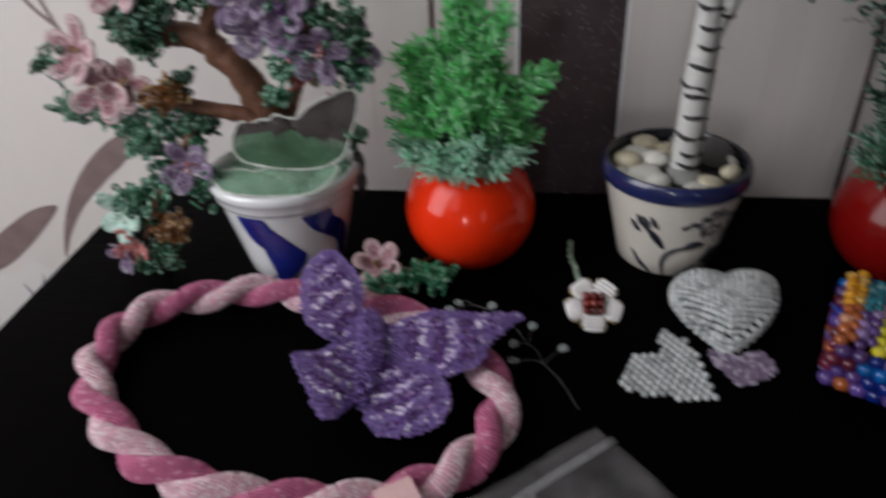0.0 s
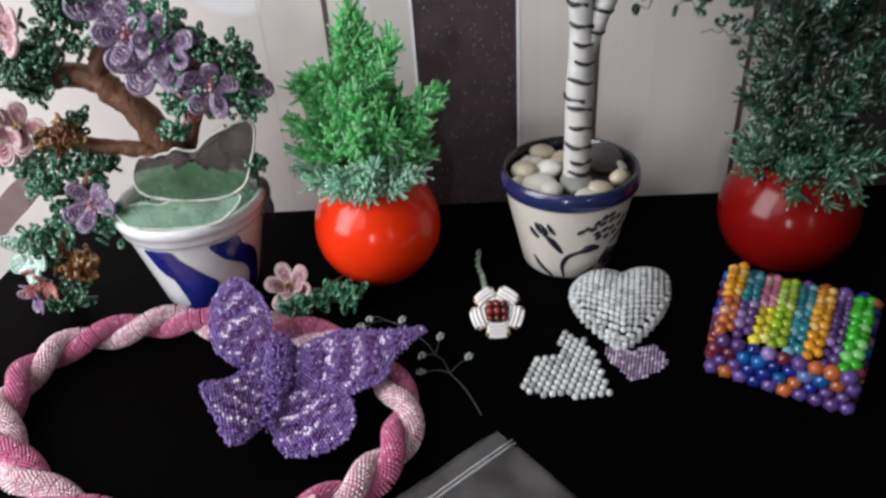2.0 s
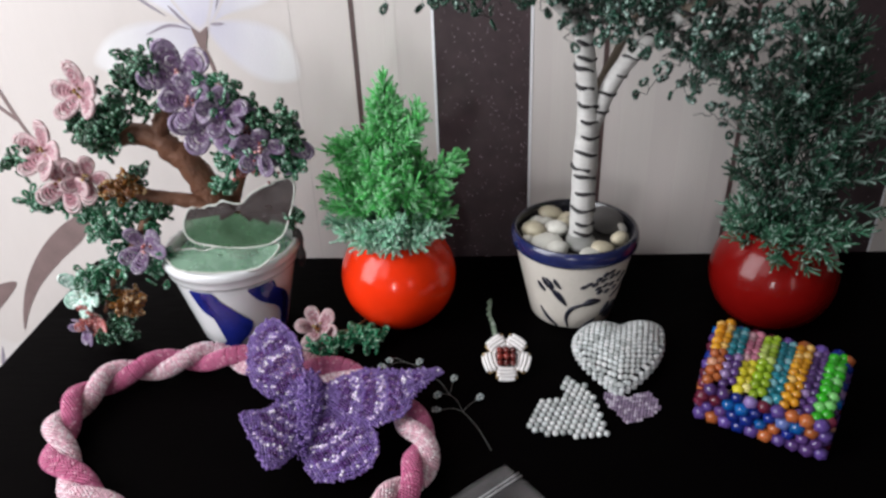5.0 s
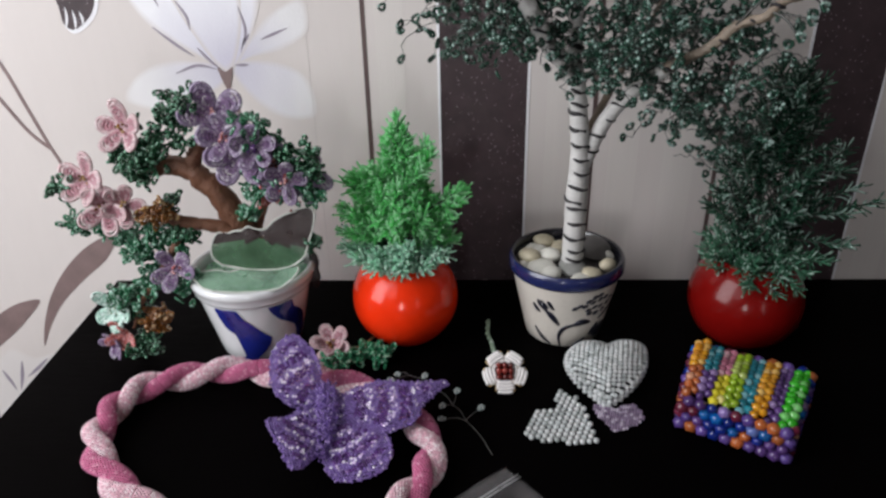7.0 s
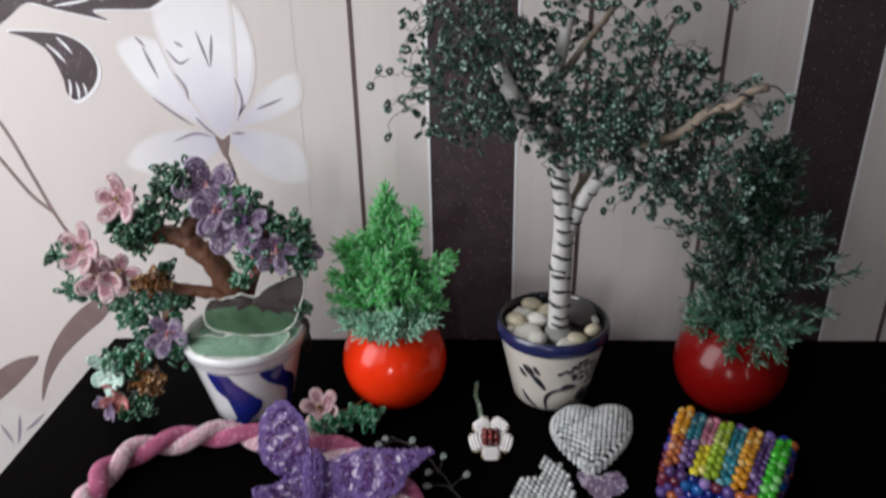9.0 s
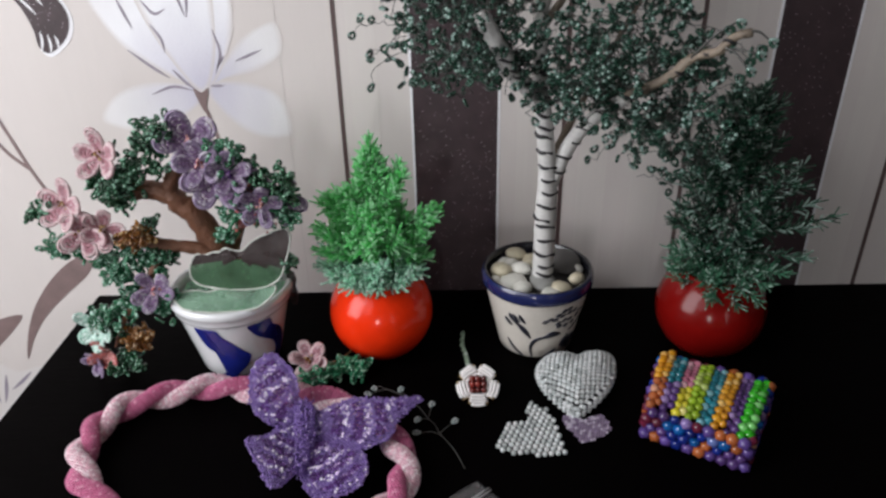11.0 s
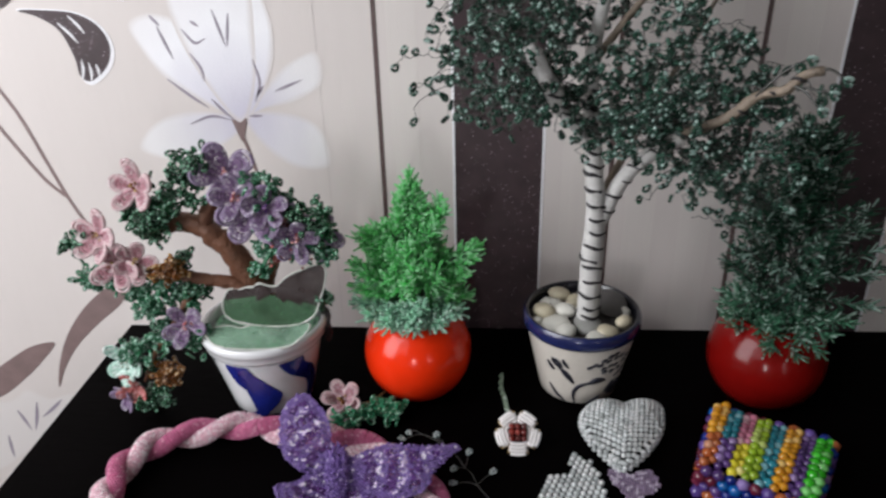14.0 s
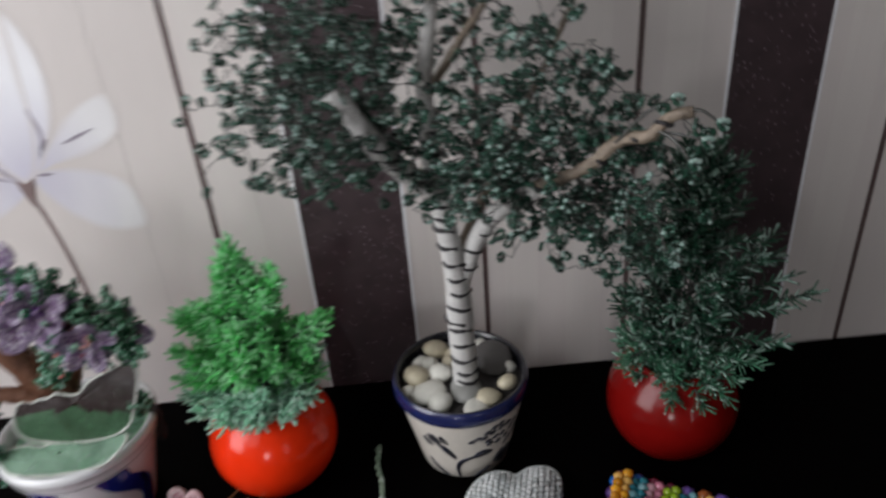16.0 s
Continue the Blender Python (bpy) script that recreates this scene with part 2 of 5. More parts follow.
def bead_mesh(name, centres, radii, mats, parent=None, label="", slots=None, shape=ICO, smooth=True):
    """Many small beads in one mesh."""
    c = np.asarray(centres, float)
    r = np.broadcast_to(np.asarray(radii, float), len(c))
    v0, f0 = shape
    v = (c[:, None] + r[:, None, None] * v0[None]).reshape(-1, 3)
    f = (f0[None] + (np.arange(len(c)) * len(v0))[:, None, None]).reshape(-1, 3)
    me = bpy.data.meshes.new(name)
    me.vertices.add(len(v))
    me.vertices.foreach_set("co", v.ravel())
    me.loops.add(f.size)
    me.loops.foreach_set("vertex_index", f.ravel().astype(np.int32))
    me.polygons.add(len(f))
    me.polygons.foreach_set("loop_start", np.arange(0, f.size, 3, dtype=np.int32))
    me.polygons.foreach_set("use_smooth", np.full(len(f), smooth))
    for m in mats if isinstance(mats, (list, tuple)) else (mats,):
        me.materials.append(m)
    if slots is not None:
        me.polygons.foreach_set("material_index", np.repeat(np.asarray(slots, np.int32), len(f0)))
    me.update(calc_edges=True)
    ob = new(name, me)
    ob.parent = parent
    return tagged(ob, label, kind="stuff")


# ---- the setting ----
part("floor", box(ROOM_L, ROOM_R, ROOM_B, WALL_Y, FLOOR_Z - 0.1, FLOOR_Z), M_FLOOR, None, smooth=False)
tagged(bpy.data.objects["floor"], "brown wooden floor of the room", "floor", kind="structure")
tagged(part("ceiling", box(ROOM_L, ROOM_R, ROOM_B, WALL_Y, CEIL_Z, CEIL_Z + 0.1), M_CEIL, smooth=False), "plain unseen ceiling, dimmed to cut bounced light", "ceiling", kind="structure")
wall = tagged(part("wall_north", box(ROOM_L, ROOM_R, WALL_Y, WALL_Y + 0.12, FLOOR_Z, CEIL_Z), M_PAPER, smooth=False), "cream wallpapered wall with dark glitter stripes and white flowers", "wall", kind="structure")
west = bmesh.new()
for a, b, c, d in ((ROOM_B, WEST[0], FLOOR_Z, CEIL_Z), (WEST[1], WALL_Y, FLOOR_Z, CEIL_Z), (WEST[0], WEST[1], FLOOR_Z, WEST[2]), (WEST[0], WEST[1], WEST[3], CEIL_Z)):
    bmesh.ops.create_cube(west, size=1, matrix=Matrix.Translation((ROOM_L - 0.06, (a + b) / 2, (c + d) / 2)) @ Matrix.Diagonal((0.12, b - a, d - c, 1)))
tagged(part("wall_west", west, M_WALL, smooth=False), "unseen dark side wall with an added window opening", "wall", kind="structure")
tagged(part("wall_east", box(ROOM_R, ROOM_R + 0.12, ROOM_B, WALL_Y, FLOOR_Z, CEIL_Z), M_WALL, smooth=False), "plain unseen side wall, dark to cut bounced light", "wall", kind="structure")
south = bmesh.new()
cuts = sorted([ROOM_L, ROOM_R] + [x for o in OPENINGS for x in o[:2]])
for a, b in zip(cuts, cuts[1:]):
    hole = [o for o in OPENINGS if abs(o[0] - a) < 1e-6]
    for c, d in ((FLOOR_Z, hole[0][2]), (hole[0][3], CEIL_Z)) if hole else ((FLOOR_Z, CEIL_Z),):
        bmesh.ops.create_cube(south, size=1, matrix=Matrix.Translation(((a + b) / 2, ROOM_B - 0.1, (c + d) / 2)) @ Matrix.Diagonal((b - a, 0.2, d - c, 1)))
tagged(part("wall_south", south, M_WALL, smooth=False), "plain unseen dark wall with added window openings", "wall", kind="structure")
# frames for the assumed openings that hold the added lamps
for k, (a, b, c, d) in enumerate(OPENINGS):
    win = tagged(empty("window_%d" % (k + 1), ((a + b) / 2, ROOM_B - 0.15, c), "added white framed window behind the viewer, unseen", "window"), kind="structure")
    w, h, f = (b - a) / 2, d - c, 0.012
    for x0, x1, z0, z1 in ((-w, w, 0, f), (-w, w, h - f, h), (-w, -w + f, f, h - f), (w - f, w, f, h - f)):
        part("window_frame", box(x0, x1, -0.03, 0.03, z0, z1, 0.002), M_FRAME, win)

# frame round the added side lamp's opening
side_win = tagged(empty("window_4", (ROOM_L - 0.06, (WEST[0] + WEST[1]) / 2, WEST[2]), "added white framed window in the side wall, unseen", "window"), kind="structure")
w, h, f = (WEST[1] - WEST[0]) / 2, WEST[3] - WEST[2], 0.03
for y0, y1, z0, z1 in ((-w, w, 0, f), (-w, w, h - f, h), (-w, -w + f, f, h - f), (w - f, w, f, h - f)):
    part("window_frame", box(-0.03, 0.03, y0, y1, z0, z1, 0.003), M_FRAME, side_win)

# wallpaper print: bands and lines
PRINT_LO, PRINT_HI = FLOOR_Z + 0.01, CEIL_Z - 0.01


def band(name, x0, x1, material, proud, z0=PRINT_LO, z1=PRINT_HI, label=""):
    return part(name, box(x0, x1, WALL_Y - proud, WALL_Y - 0.00005, z0, z1), material, wall, label, smooth=False)


BANDS = ((0.149, 0.2325), (0.4845, 0.557), (0.82, 0.90))
for a, b in BANDS:
    band("glitter_stripe", a, b, M_GLITTER, 0.0003, label="dark aubergine glitter stripe")
    for e in (a, b):
        band("stripe_edge", e - 0.0012, e + 0.0012, M_SILVER, 0.00045, label="thin silver line")
for x in (0.0815, 0.2955, 0.4165, 0.617, 0.755):
    band("thin_stripe", x - 0.0021, x + 0.0021, M_LINE, 0.0003, label="thin brown line")
for a, b in ((0.092, 0.118), (0.25, 0.278), (0.312, 0.34), (0.365, 0.395), (0.435, 0.462), (0.572, 0.60)):
    band("silk_band", a, b, M_PAPER_SILK, 0.00016)
band("seam", 0.0286, 0.0290, M_SEAM, 0.0002, label="thin paper seam")

# the dresser on which everything stands
dresser = empty("dresser", (0.4, 0.45, FLOOR_Z), "black-brown laminate dresser with a bare top", "dresser")
TOP_L, TOP_R, TOP_F, TOP_B = -0.204, 1.2, 0.23, 0.7445


def rel(ob, parent):
    """Hang ob, built in world places, under parent."""
    ob.parent = parent
    ob.matrix_parent_inverse = parent.matrix_basis.inverted()
    return ob


rel(part("top", box(TOP_L, TOP_R, TOP_F, TOP_B, -0.022, 0, 0.0012), M_TABLE, None), dresser)
rel(part("side_panel", box(TOP_L + 0.012, TOP_L + 0.03, TOP_F + 0.02, TOP_B - 0.004, FLOOR_Z, -0.0225), M_TABLE, None, smooth=False), dresser)
rel(part("side_panel", box(TOP_R - 0.03, TOP_R - 0.012, TOP_F + 0.02, TOP_B - 0.004, FLOOR_Z, -0.0225), M_TABLE, None, smooth=False), dresser)
for z0, z1 in ((-0.26, -0.03), (-0.5, -0.27), (-0.74, -0.51)):
    rel(part("drawer_front", box(TOP_L + 0.034, TOP_R - 0.034, TOP_F + 0.02, TOP_F + 0.04, z0, z1, 0.002), M_TABLE, None), dresser)


# ---- pots ----
def ball_pot(parent, r, zc, material):
    """A ball-shaped pot with a flat foot and a round mouth."""
    foot, mouth = -zc / r, 0.78
    prof = [(0, 0.0)]
    for k in range(25):
        s = foot + (mouth - foot) * k / 24
        prof.append((r * math.sqrt(max(0, 1 - s * s)), zc + r * s))
    rm, zm = prof[-1]
    prof += [(rm - 0.0015, zm + 0.002), (rm - 0.004, zm), (rm - 0.005, zm - 0.012), (0, zm - 0.014)]
    return mesh_ob("pot", *lathe(prof, 64), material, parent), rm, zm


green_plant = empty("potted_plant", (0.1175, 0.6490, 0), "bright green beaded bush in a glossy orange ball pot", "plant", "beaded plants in ball pots")
ball_pot(green_plant, 0.0485, 0.0395, M_ORANGE)
dark_plant = empty("potted_plant", (0.429, 0.6510, 0), "dark green beaded fir bush in a dark red ball pot", "plant", "beaded plants in ball pots")
ball_pot(dark_plant, 0.050, 0.036, M_RED)


# ---- wallpaper flowers and leaves ----
def shaded_print(name, outer, inner, heart, reach):
    """Printed petal: pale at the tip, tinted towards the flower's heart."""
    m, nt, b = nodes_of(name)
    co = nt.nodes.new("ShaderNodeTexCoord")
    dist = nt.nodes.new("ShaderNodeVectorMath")
    dist.operation = "DISTANCE"
    dist.inputs[1].default_value = heart
    nt.links.new(co.outputs["Object"], dist.inputs[0])
    add = nt.nodes.new("ShaderNodeMath")
    add.operation = "MULTIPLY_ADD"
    nt.links.new(noise_node(nt, 35, 4, (1, 1, 0.4)), add.inputs[0])
    add.inputs[1].default_value = 0.04
    nt.links.new(dist.outputs["Value"], add.inputs[2])
    petal = ramp(nt, add.outputs[0], ((0.03, inner), (reach * 0.75, outer), (reach * 1.6, (0.70, 0.665, 0.65))))
    ink = nt.nodes.new("ShaderNodeAttribute")
    ink.attribute_name = "ink"
    nt.links.new(mix_colour(nt, ink.outputs["Fac"], (0.67, 0.62, 0.595), petal), b.inputs["Base Color"])
    b.inputs["Roughness"].default_value = 0.5
    link_bump(nt, b, noise_node(nt, 500, 3), 0.15, 0.002)
    return m


HEART = (-0.047, WALL_Y, 0.226)
M_PAPER_WHITE = shaded_print("petal_white_print", (0.88, 0.88, 0.91), (0.64, 0.62, 0.72), HEART, 0.14)
M_PAPER_PALE = shaded_print("petal_pale_print", (0.79, 0.78, 0.79), (0.62, 0.60, 0.69), HEART, 0.13)


def print_shape(name, outline, material, proud, label="", n=60, smooth=True):
    """A flat printed shape on the wall, a hair proud of the paper."""
    pts = smooth_line(outline, n, closed=True) if smooth else np.array(outline)
    bm = bmesh.new()
    vs = [bm.verts.new((x, WALL_Y - proud, z)) for x, z in pts]
    bm.faces.new(vs)
    geo = bmesh.ops.extrude_face_region(bm, geom=bm.faces[:])
    bmesh.ops.translate(bm, vec=(0, proud - 0.00005, 0), verts=[g for g in geo["geom"] if isinstance(g, bmesh.types.BMVert)])
    bmesh.ops.triangulate(bm, faces=[f for f in bm.faces if len(f.verts) > 4])
    return part(name, bm, material, wall, label, smooth=False)


def soft_print(name, outline, material, proud, label="", fade=0.007):
    """A printed petal whose ink thins out towards its outline."""
    pts = smooth_line(outline, 64, closed=True)
    c = pts.mean(0)
    far = np.linalg.norm(pts - c, axis=1)
    vs, ink = [], []
    for depth, tone in ((0.0, 0.0), (0.35, 0.45), (1.0, 1.0), (2.0, 1.0)):
        k = np.maximum(0.12, 1 + (0.6 - depth) * fade / far)
        vs += [(x, WALL_Y - proud, z) for x, z in c + (pts - c) * k[:, None]]
        ink += [tone] * 64
    vs.append((c[0], WALL_Y - proud, c[1]))
    ink.append(1.0)
    fs = [(r * 64 + i, r * 64 + (i + 1) % 64, (r + 1) * 64 + (i + 1) % 64, (r + 1) * 64 + i) for r in range(3) for i in range(64)]
    fs += [(192 + i, 192 + (i + 1) % 64, 256) for i in range(64)]
    ob = mesh_ob(name, vs, fs, material, wall, label, smooth=False)
    ob.data.attributes.new("ink", "FLOAT", "POINT").data.foreach_set("value", ink)
    return ob


def print_stroke(name, pts, width, material, proud, label="", taper=True):
    """A printed brush stroke on the wall."""
    p = smooth_line(pts, 14)
    d = np.gradient(p, axis=0)
    d /= np.linalg.norm(d, axis=1)[:, None]
    nrm = np.stack([-d[:, 1], d[:, 0]], 1)
    w = width * (np.sin(np.linspace(0.25, np.pi - 0.1, len(p))) if taper else np.ones(len(p)))
    ring = np.vstack([p + nrm * w[:, None] / 2, (p - nrm * w[:, None] / 2)[::-1]])
    return print_shape(name, ring, material, proud, label, smooth=False)


PETALS = (
    [(-0.049, 0.228), (-0.076, 0.243), (-0.110, 0.268), (-0.129, 0.295), (-0.134, 0.313), (-0.113, 0.320), (-0.086, 0.309), (-0.065, 0.280), (-0.053, 0.253)],
    [(-0.049, 0.226), (-0.084, 0.232), (-0.118, 0.227), (-0.139, 0.214), (-0.146, 0.197), (-0.108, 0.190), (-0.066, 0.207)],
    [(-0.041, 0.228), (-0.013, 0.231), (0.016, 0.222), (0.027, 0.205), (0.027, 0.182), (-0.002, 0.183), (-0.028, 0.203)],
    [(-0.037, 0.234), (-0.008, 0.266), (0.012, 0.281), (0.027, 0.284), (0.027, 0.260), (0.005, 0.247), (-0.022, 0.239)],
    [(-0.046, 0.228), (-0.036, 0.261), (-0.031, 0.307), (-0.028, 0.346), (-0.017, 0.337), (-0.011, 0.307), (-0.018, 0.271), (-0.032, 0.242)],
    [(-0.049, 0.228), (-0.073, 0.262), (-0.091, 0.309), (-0.095, 0.344), (-0.074, 0.376), (-0.037, 0.384), (-0.027, 0.351), (-0.029, 0.307), (-0.033, 0.261)],
)
for i, outline in enumerate(PETALS):
    soft_print("printed_petal", outline, M_PAPER_WHITE if i in (0, 4, 5) else M_PAPER_PALE, 0.0001 + 0.00004 * i, "white flower petal print")
VEINS = (
    [(-0.117, 0.321), (-0.109, 0.312)], [(-0.112, 0.312), (-0.107, 0.297), (-0.102, 0.283)], [(-0.090, 0.309), (-0.080, 0.297), (-0.069, 0.301)],
    [(-0.081, 0.316), (-0.074, 0.311)], [(-0.086, 0.288), (-0.078, 0.274), (-0.077, 0.262)], [(-0.111, 0.265), (-0.092, 0.249), (-0.077, 0.238)],
    [(-0.073, 0.246), (-0.064, 0.235), (-0.054, 0.226)], [(-0.097, 0.223), (-0.076, 0.230), (-0.057, 0.226)], [(-0.030, 0.282), (-0.026, 0.261), (-0.033, 0.242)],
    [(-0.023, 0.258), (-0.031, 0.248)], [(-0.040, 0.230), (-0.027, 0.230)], [(-0.013, 0.253), (0.013, 0.263)], [(-0.060, 0.325), (-0.052, 0.293)], [(-0.046, 0.322), (-0.051, 0.293)],
)
for v in VEINS:
    print_stroke("printed_vein", v, 0.0025, M_VEIN, 0.0005, "grey violet vein print")
print_shape("printed_calyx", [(-0.057, 0.227), (-0.05, 0.224), (-0.043, 0.228), (-0.046, 0.215), (-0.05, 0.205)], M_LEAFPRINT, 0.0006)
print_stroke("printed_stem", [(-0.051, 0.215), (-0.045, 0.195), (-0.039, 0.160), (-0.034, 0.11)], 0.0032, M_LEAFPRINT, 0.0005, taper=False)
print_stroke("printed_twig", [(-0.285, 0.28), (-0.262, 0.234), (-0.248, 0.189), (-0.232, 0.139), (-0.21, 0.095)], 0.0034, M_LEAFPRINT, 0.0004, taper=False)
print_stroke("printed_twig", [(-0.30, 0.25), (-0.273, 0.201), (-0.254, 0.168), (-0.237, 0.150)], 0.0034, M_LEAFPRINT, 0.0006, taper=False)
print_shape("printed_leaf", [(-0.194, 0.055), (-0.223, 0.044), (-0.254, 0.018), (-0.281, -0.017), (-0.299, -0.054), (-0.308, -0.086), (-0.293, -0.058), (-0.271, -0.028), (-0.240, 0.001), (-0.208, 0.028)], M_LEAFPRINT, 0.0004, "long brown leaf print")
print_shape("printed_leaf", [(-0.297, -0.026), (-0.321, -0.029), (-0.347, -0.043), (-0.382, -0.069), (-0.408, -0.109), (-0.378, -0.099), (-0.348, -0.077), (-0.322, -0.054)], M_LEAFPRINT, 0.0004, "brown leaf print")
DROP = [(-0.234, 0.327), (-0.212, 0.327), (-0.184, 0.324), (-0.165, 0.313), (-0.158, 0.295), (-0.165, 0.277), (-0.183, 0.264), (-0.192, 0.270), (-0.193, 0.286), (-0.201, 0.309), (-0.217, 0.321)]
PLUME = [(-0.30, 0.353), (-0.258, 0.329), (-0.234, 0.338), (-0.211, 0.352), (-0.184, 0.346), (-0.149, 0.338), (-0.139, 0.336), (-0.150, 0.345), (-0.105, 0.345), (-0.094, 0.348), (-0.080, 0.358), (-0.085, 0.372), (-0.162, 0.393), (-0.220, 0.386)]
for s in (DROP, PLUME):
    c = np.mean(s, axis=0)
    edge = [tuple(c + (np.array(p) - c) * 1.075 + (0.0008, -0.0008)) for p in s]
    print_shape("printed_leaf_edge", edge, M_SILVER, 0.0004, "pale silver edge of a printed leaf")
    print_shape("printed_leaf", s, M_GLITTER, 0.0007, "dark glitter leaf print")
for a, b in (((-0.201, 0.316), (-0.186, 0.298)), ((-0.19, 0.322), (-0.178, 0.306)), ((-0.19, 0.266), (-0.187, 0.284)), ((-0.182, 0.264), (-0.181, 0.281)), ((-0.174, 0.268), (-0.175, 0.28)), ((-0.205, 0.36), (-0.18, 0.385)), ((-0.19, 0.353), (-0.155, 0.369)), ((-0.185, 0.349), (-0.15, 0.354)), ((-0.255, 0.334), (-0.225, 0.38))):
    print_stroke("printed_leaf_cut", [a, ((a[0] + b[0]) / 2 + 0.001, (a[1] + b[1]) / 2), b], 0.0024, M_SILVER, 0.0010)
soft_print("printed_petal", [(-0.45, -0.12), (-0.374, -0.109), (-0.349, -0.093), (-0.326, -0.104), (-0.297, -0.097), (-0.296, -0.117), (-0.339, -0.149), (-0.377, -0.184), (-0.43, -0.21)], M_PAPER_WHITE, 0.0003, "white flower petal print")
for v in ([(-0.368, -0.121), (-0.363, -0.135), (-0.359, -0.150)], [(-0.341, -0.108), (-0.347, -0.13), (-0.354, -0.150)], [(-0.393, -0.193), (-0.392, -0.175), (-0.390, -0.158)], [(-0.31, -0.104), (-0.325, -0.118), (-0.34, -0.13)]):
    print_stroke("printed_vein", v, 0.004, M_VEIN, 0.0005)

# ---- bead materials ----
B_GREEN = bead_glass("bead_bright_green", (0.31, 0.80, 0.36), 0.25, 0.2, trans=0.1, pale=(0.75, 0.97, 0.8), pale_share=0.36, through_light=0.6)
B_MINT = bead_glass("bead_pale_mint", (0.46, 0.78, 0.60), 0.12, 0.3, trans=0.1, pale=(0.85, 0.97, 0.9), pale_share=0.3, through_light=0.4)
B_DARK = bead_glass("bead_dark_green", (0.020, 0.068, 0.044), 0.1, 0.6, pale=(0.55, 0.75, 0.68), pale_share=0.17, through_light=0.2)
B_FIR = bead_glass("bead_fir_green", (0.024, 0.085, 0.050), 0.12, 0.6, trans=0.1, pale=(0.55, 0.75, 0.66), pale_share=0.2, through_light=0.25)
B_FIR_PALE = bead_glass("bead_sage_green", (0.060, 0.18, 0.105), 0.14, 0.45, pale=(0.6, 0.82, 0.7), pale_share=0.2, through_light=0.3)
B_LEAF = bead_glass("bead_emerald", (0.006, 0.062, 0.022), 0.14, 0.5, pale=(0.3, 0.6, 0.42), pale_share=0.15)
B_LEAF_PALE = bead_glass("bead_sea_green", (0.018, 0.125, 0.055), 0.14, 0.4, pale=(0.5, 0.8, 0.65), pale_share=0.15)
B_PINK = bead_glass("bead_pale_rose", (0.58, 0.29, 0.34), 0.15, 0.22, trans=0.2, pale=(0.97, 0.86, 0.87), pale_share=0.12, through_light=0.3)
B_PETAL_EDGE = bead_glass("bead_rose_edge", (0.80, 0.60, 0.62), 0.15, 0.15, trans=0.15, pale=(0.98, 0.93, 0.93), pale_share=0.15, through_light=0.3)
B_LILAC_EDGE = bead_glass("bead_lilac_edge", (0.45, 0.35, 0.52), 0.15, 0.22, trans=0.25, pale=(1.0, 0.97, 1.0), pale_share=0.18, through_light=0.35)
B_ROSE = bead_glass("bead_hot_pink", (0.56, 0.14, 0.28), 0.3, 0.12, pale=(0.85, 0.5, 0.62), pale_share=0.08)
B_BLUSH = bead_glass("bead_blush", (0.74, 0.48, 0.55), 0.13, 0.2, pale=(0.97, 0.92, 0.93), pale_share=0.35)
B_LILAC = bead_glass("bead_lilac", (0.32, 0.20, 0.37), 0.15, 0.3, trans=0.25, pale=(0.95, 0.88, 0.96), pale_share=0.15, through_light=0.35)
B_VIOLET = bead_glass("bead_violet", (0.105, 0.035, 0.19), 0.1, 0.4, pale=(0.6, 0.4, 0.75), pale_share=0.08, through_light=0.15)
B_LAVENDER = bead_glass("bead_lavender", (0.33, 0.21, 0.56), 0.18, 0.2, trans=0.2, pale=(0.72, 0.58, 0.9), pale_share=0.07, through_light=0.4)
B_PEARL_LILAC = bead_glass("bead_silver_lilac", (0.72, 0.58, 0.82), 0.06, 0.25, pale=(0.97, 0.95, 1.0), pale_share=0.4)
B_AMBER = bead_glass("bead_amber", (0.26, 0.10, 0.015), 0.08, 0.55, trans=0.25, pale=(0.95, 0.72, 0.36), pale_share=0.14, through_light=0.2)
B_RUST = bead_glass("bead_rust_pink", (0.40, 0.11, 0.10), 0.15, 0.4, pale=(0.8, 0.5, 0.5), pale_share=0.15)
B_CELADON = bead_glass("bead_celadon", (0.32, 0.50, 0.42), 0.12, 0.35, pale=(0.85, 0.93, 0.9), pale_share=0.3)
# glints are put into the colour here: nearly half the beads are whitened
B_CRYSTAL = bead_glass("bead_silver_crystal", (0.74, 0.79, 0.78), 0.04, 0.3, pale=(1.0, 1.0, 1.0), pale_share=0.45, per_object=True, trans=0.2, through_light=0.25)
B_CRYSTAL_J = bead_glass("bead_clear_crystal", (0.45, 0.55, 0.54), 0.08, 0.3, trans=0.4, pale=(0.9, 0.96, 0.95), pale_share=0.25)
B_MAUVE = bead_glass("bead_mauve", (0.22, 0.16, 0.25), 0.15, 0.3, pale=(0.7, 0.62, 0.74), pale_share=0.2)
B_WHITE = bead_glass("bugle_white", (0.80, 0.77, 0.76), 0.15, 0.08, pale=(0.95, 0.93, 0.92), pale_share=0.2)
B_RED = bead_glass("bead_dark_red", (0.11, 0.010, 0.007), 0.12, 0.35, pale=(0.35, 0.05, 0.04), pale_share=0.06)
B_PIN_LEAF = bead_glass("bead_soft_green", (0.05, 0.30, 0.15), 0.14, 0.35, pale=(0.5, 0.8, 0.62), pale_share=0.18, through_light=0.3)
B_STEM = bead_glass("bead_grey_green", (0.24, 0.32, 0.23), 0.15, 0.3, pale=(0.7, 0.78, 0.7), pale_share=0.15)
M_WIRE_PALE = surface("silver_wire", (0.11, 0.11, 0.105), 0.35, 0.2, 200)
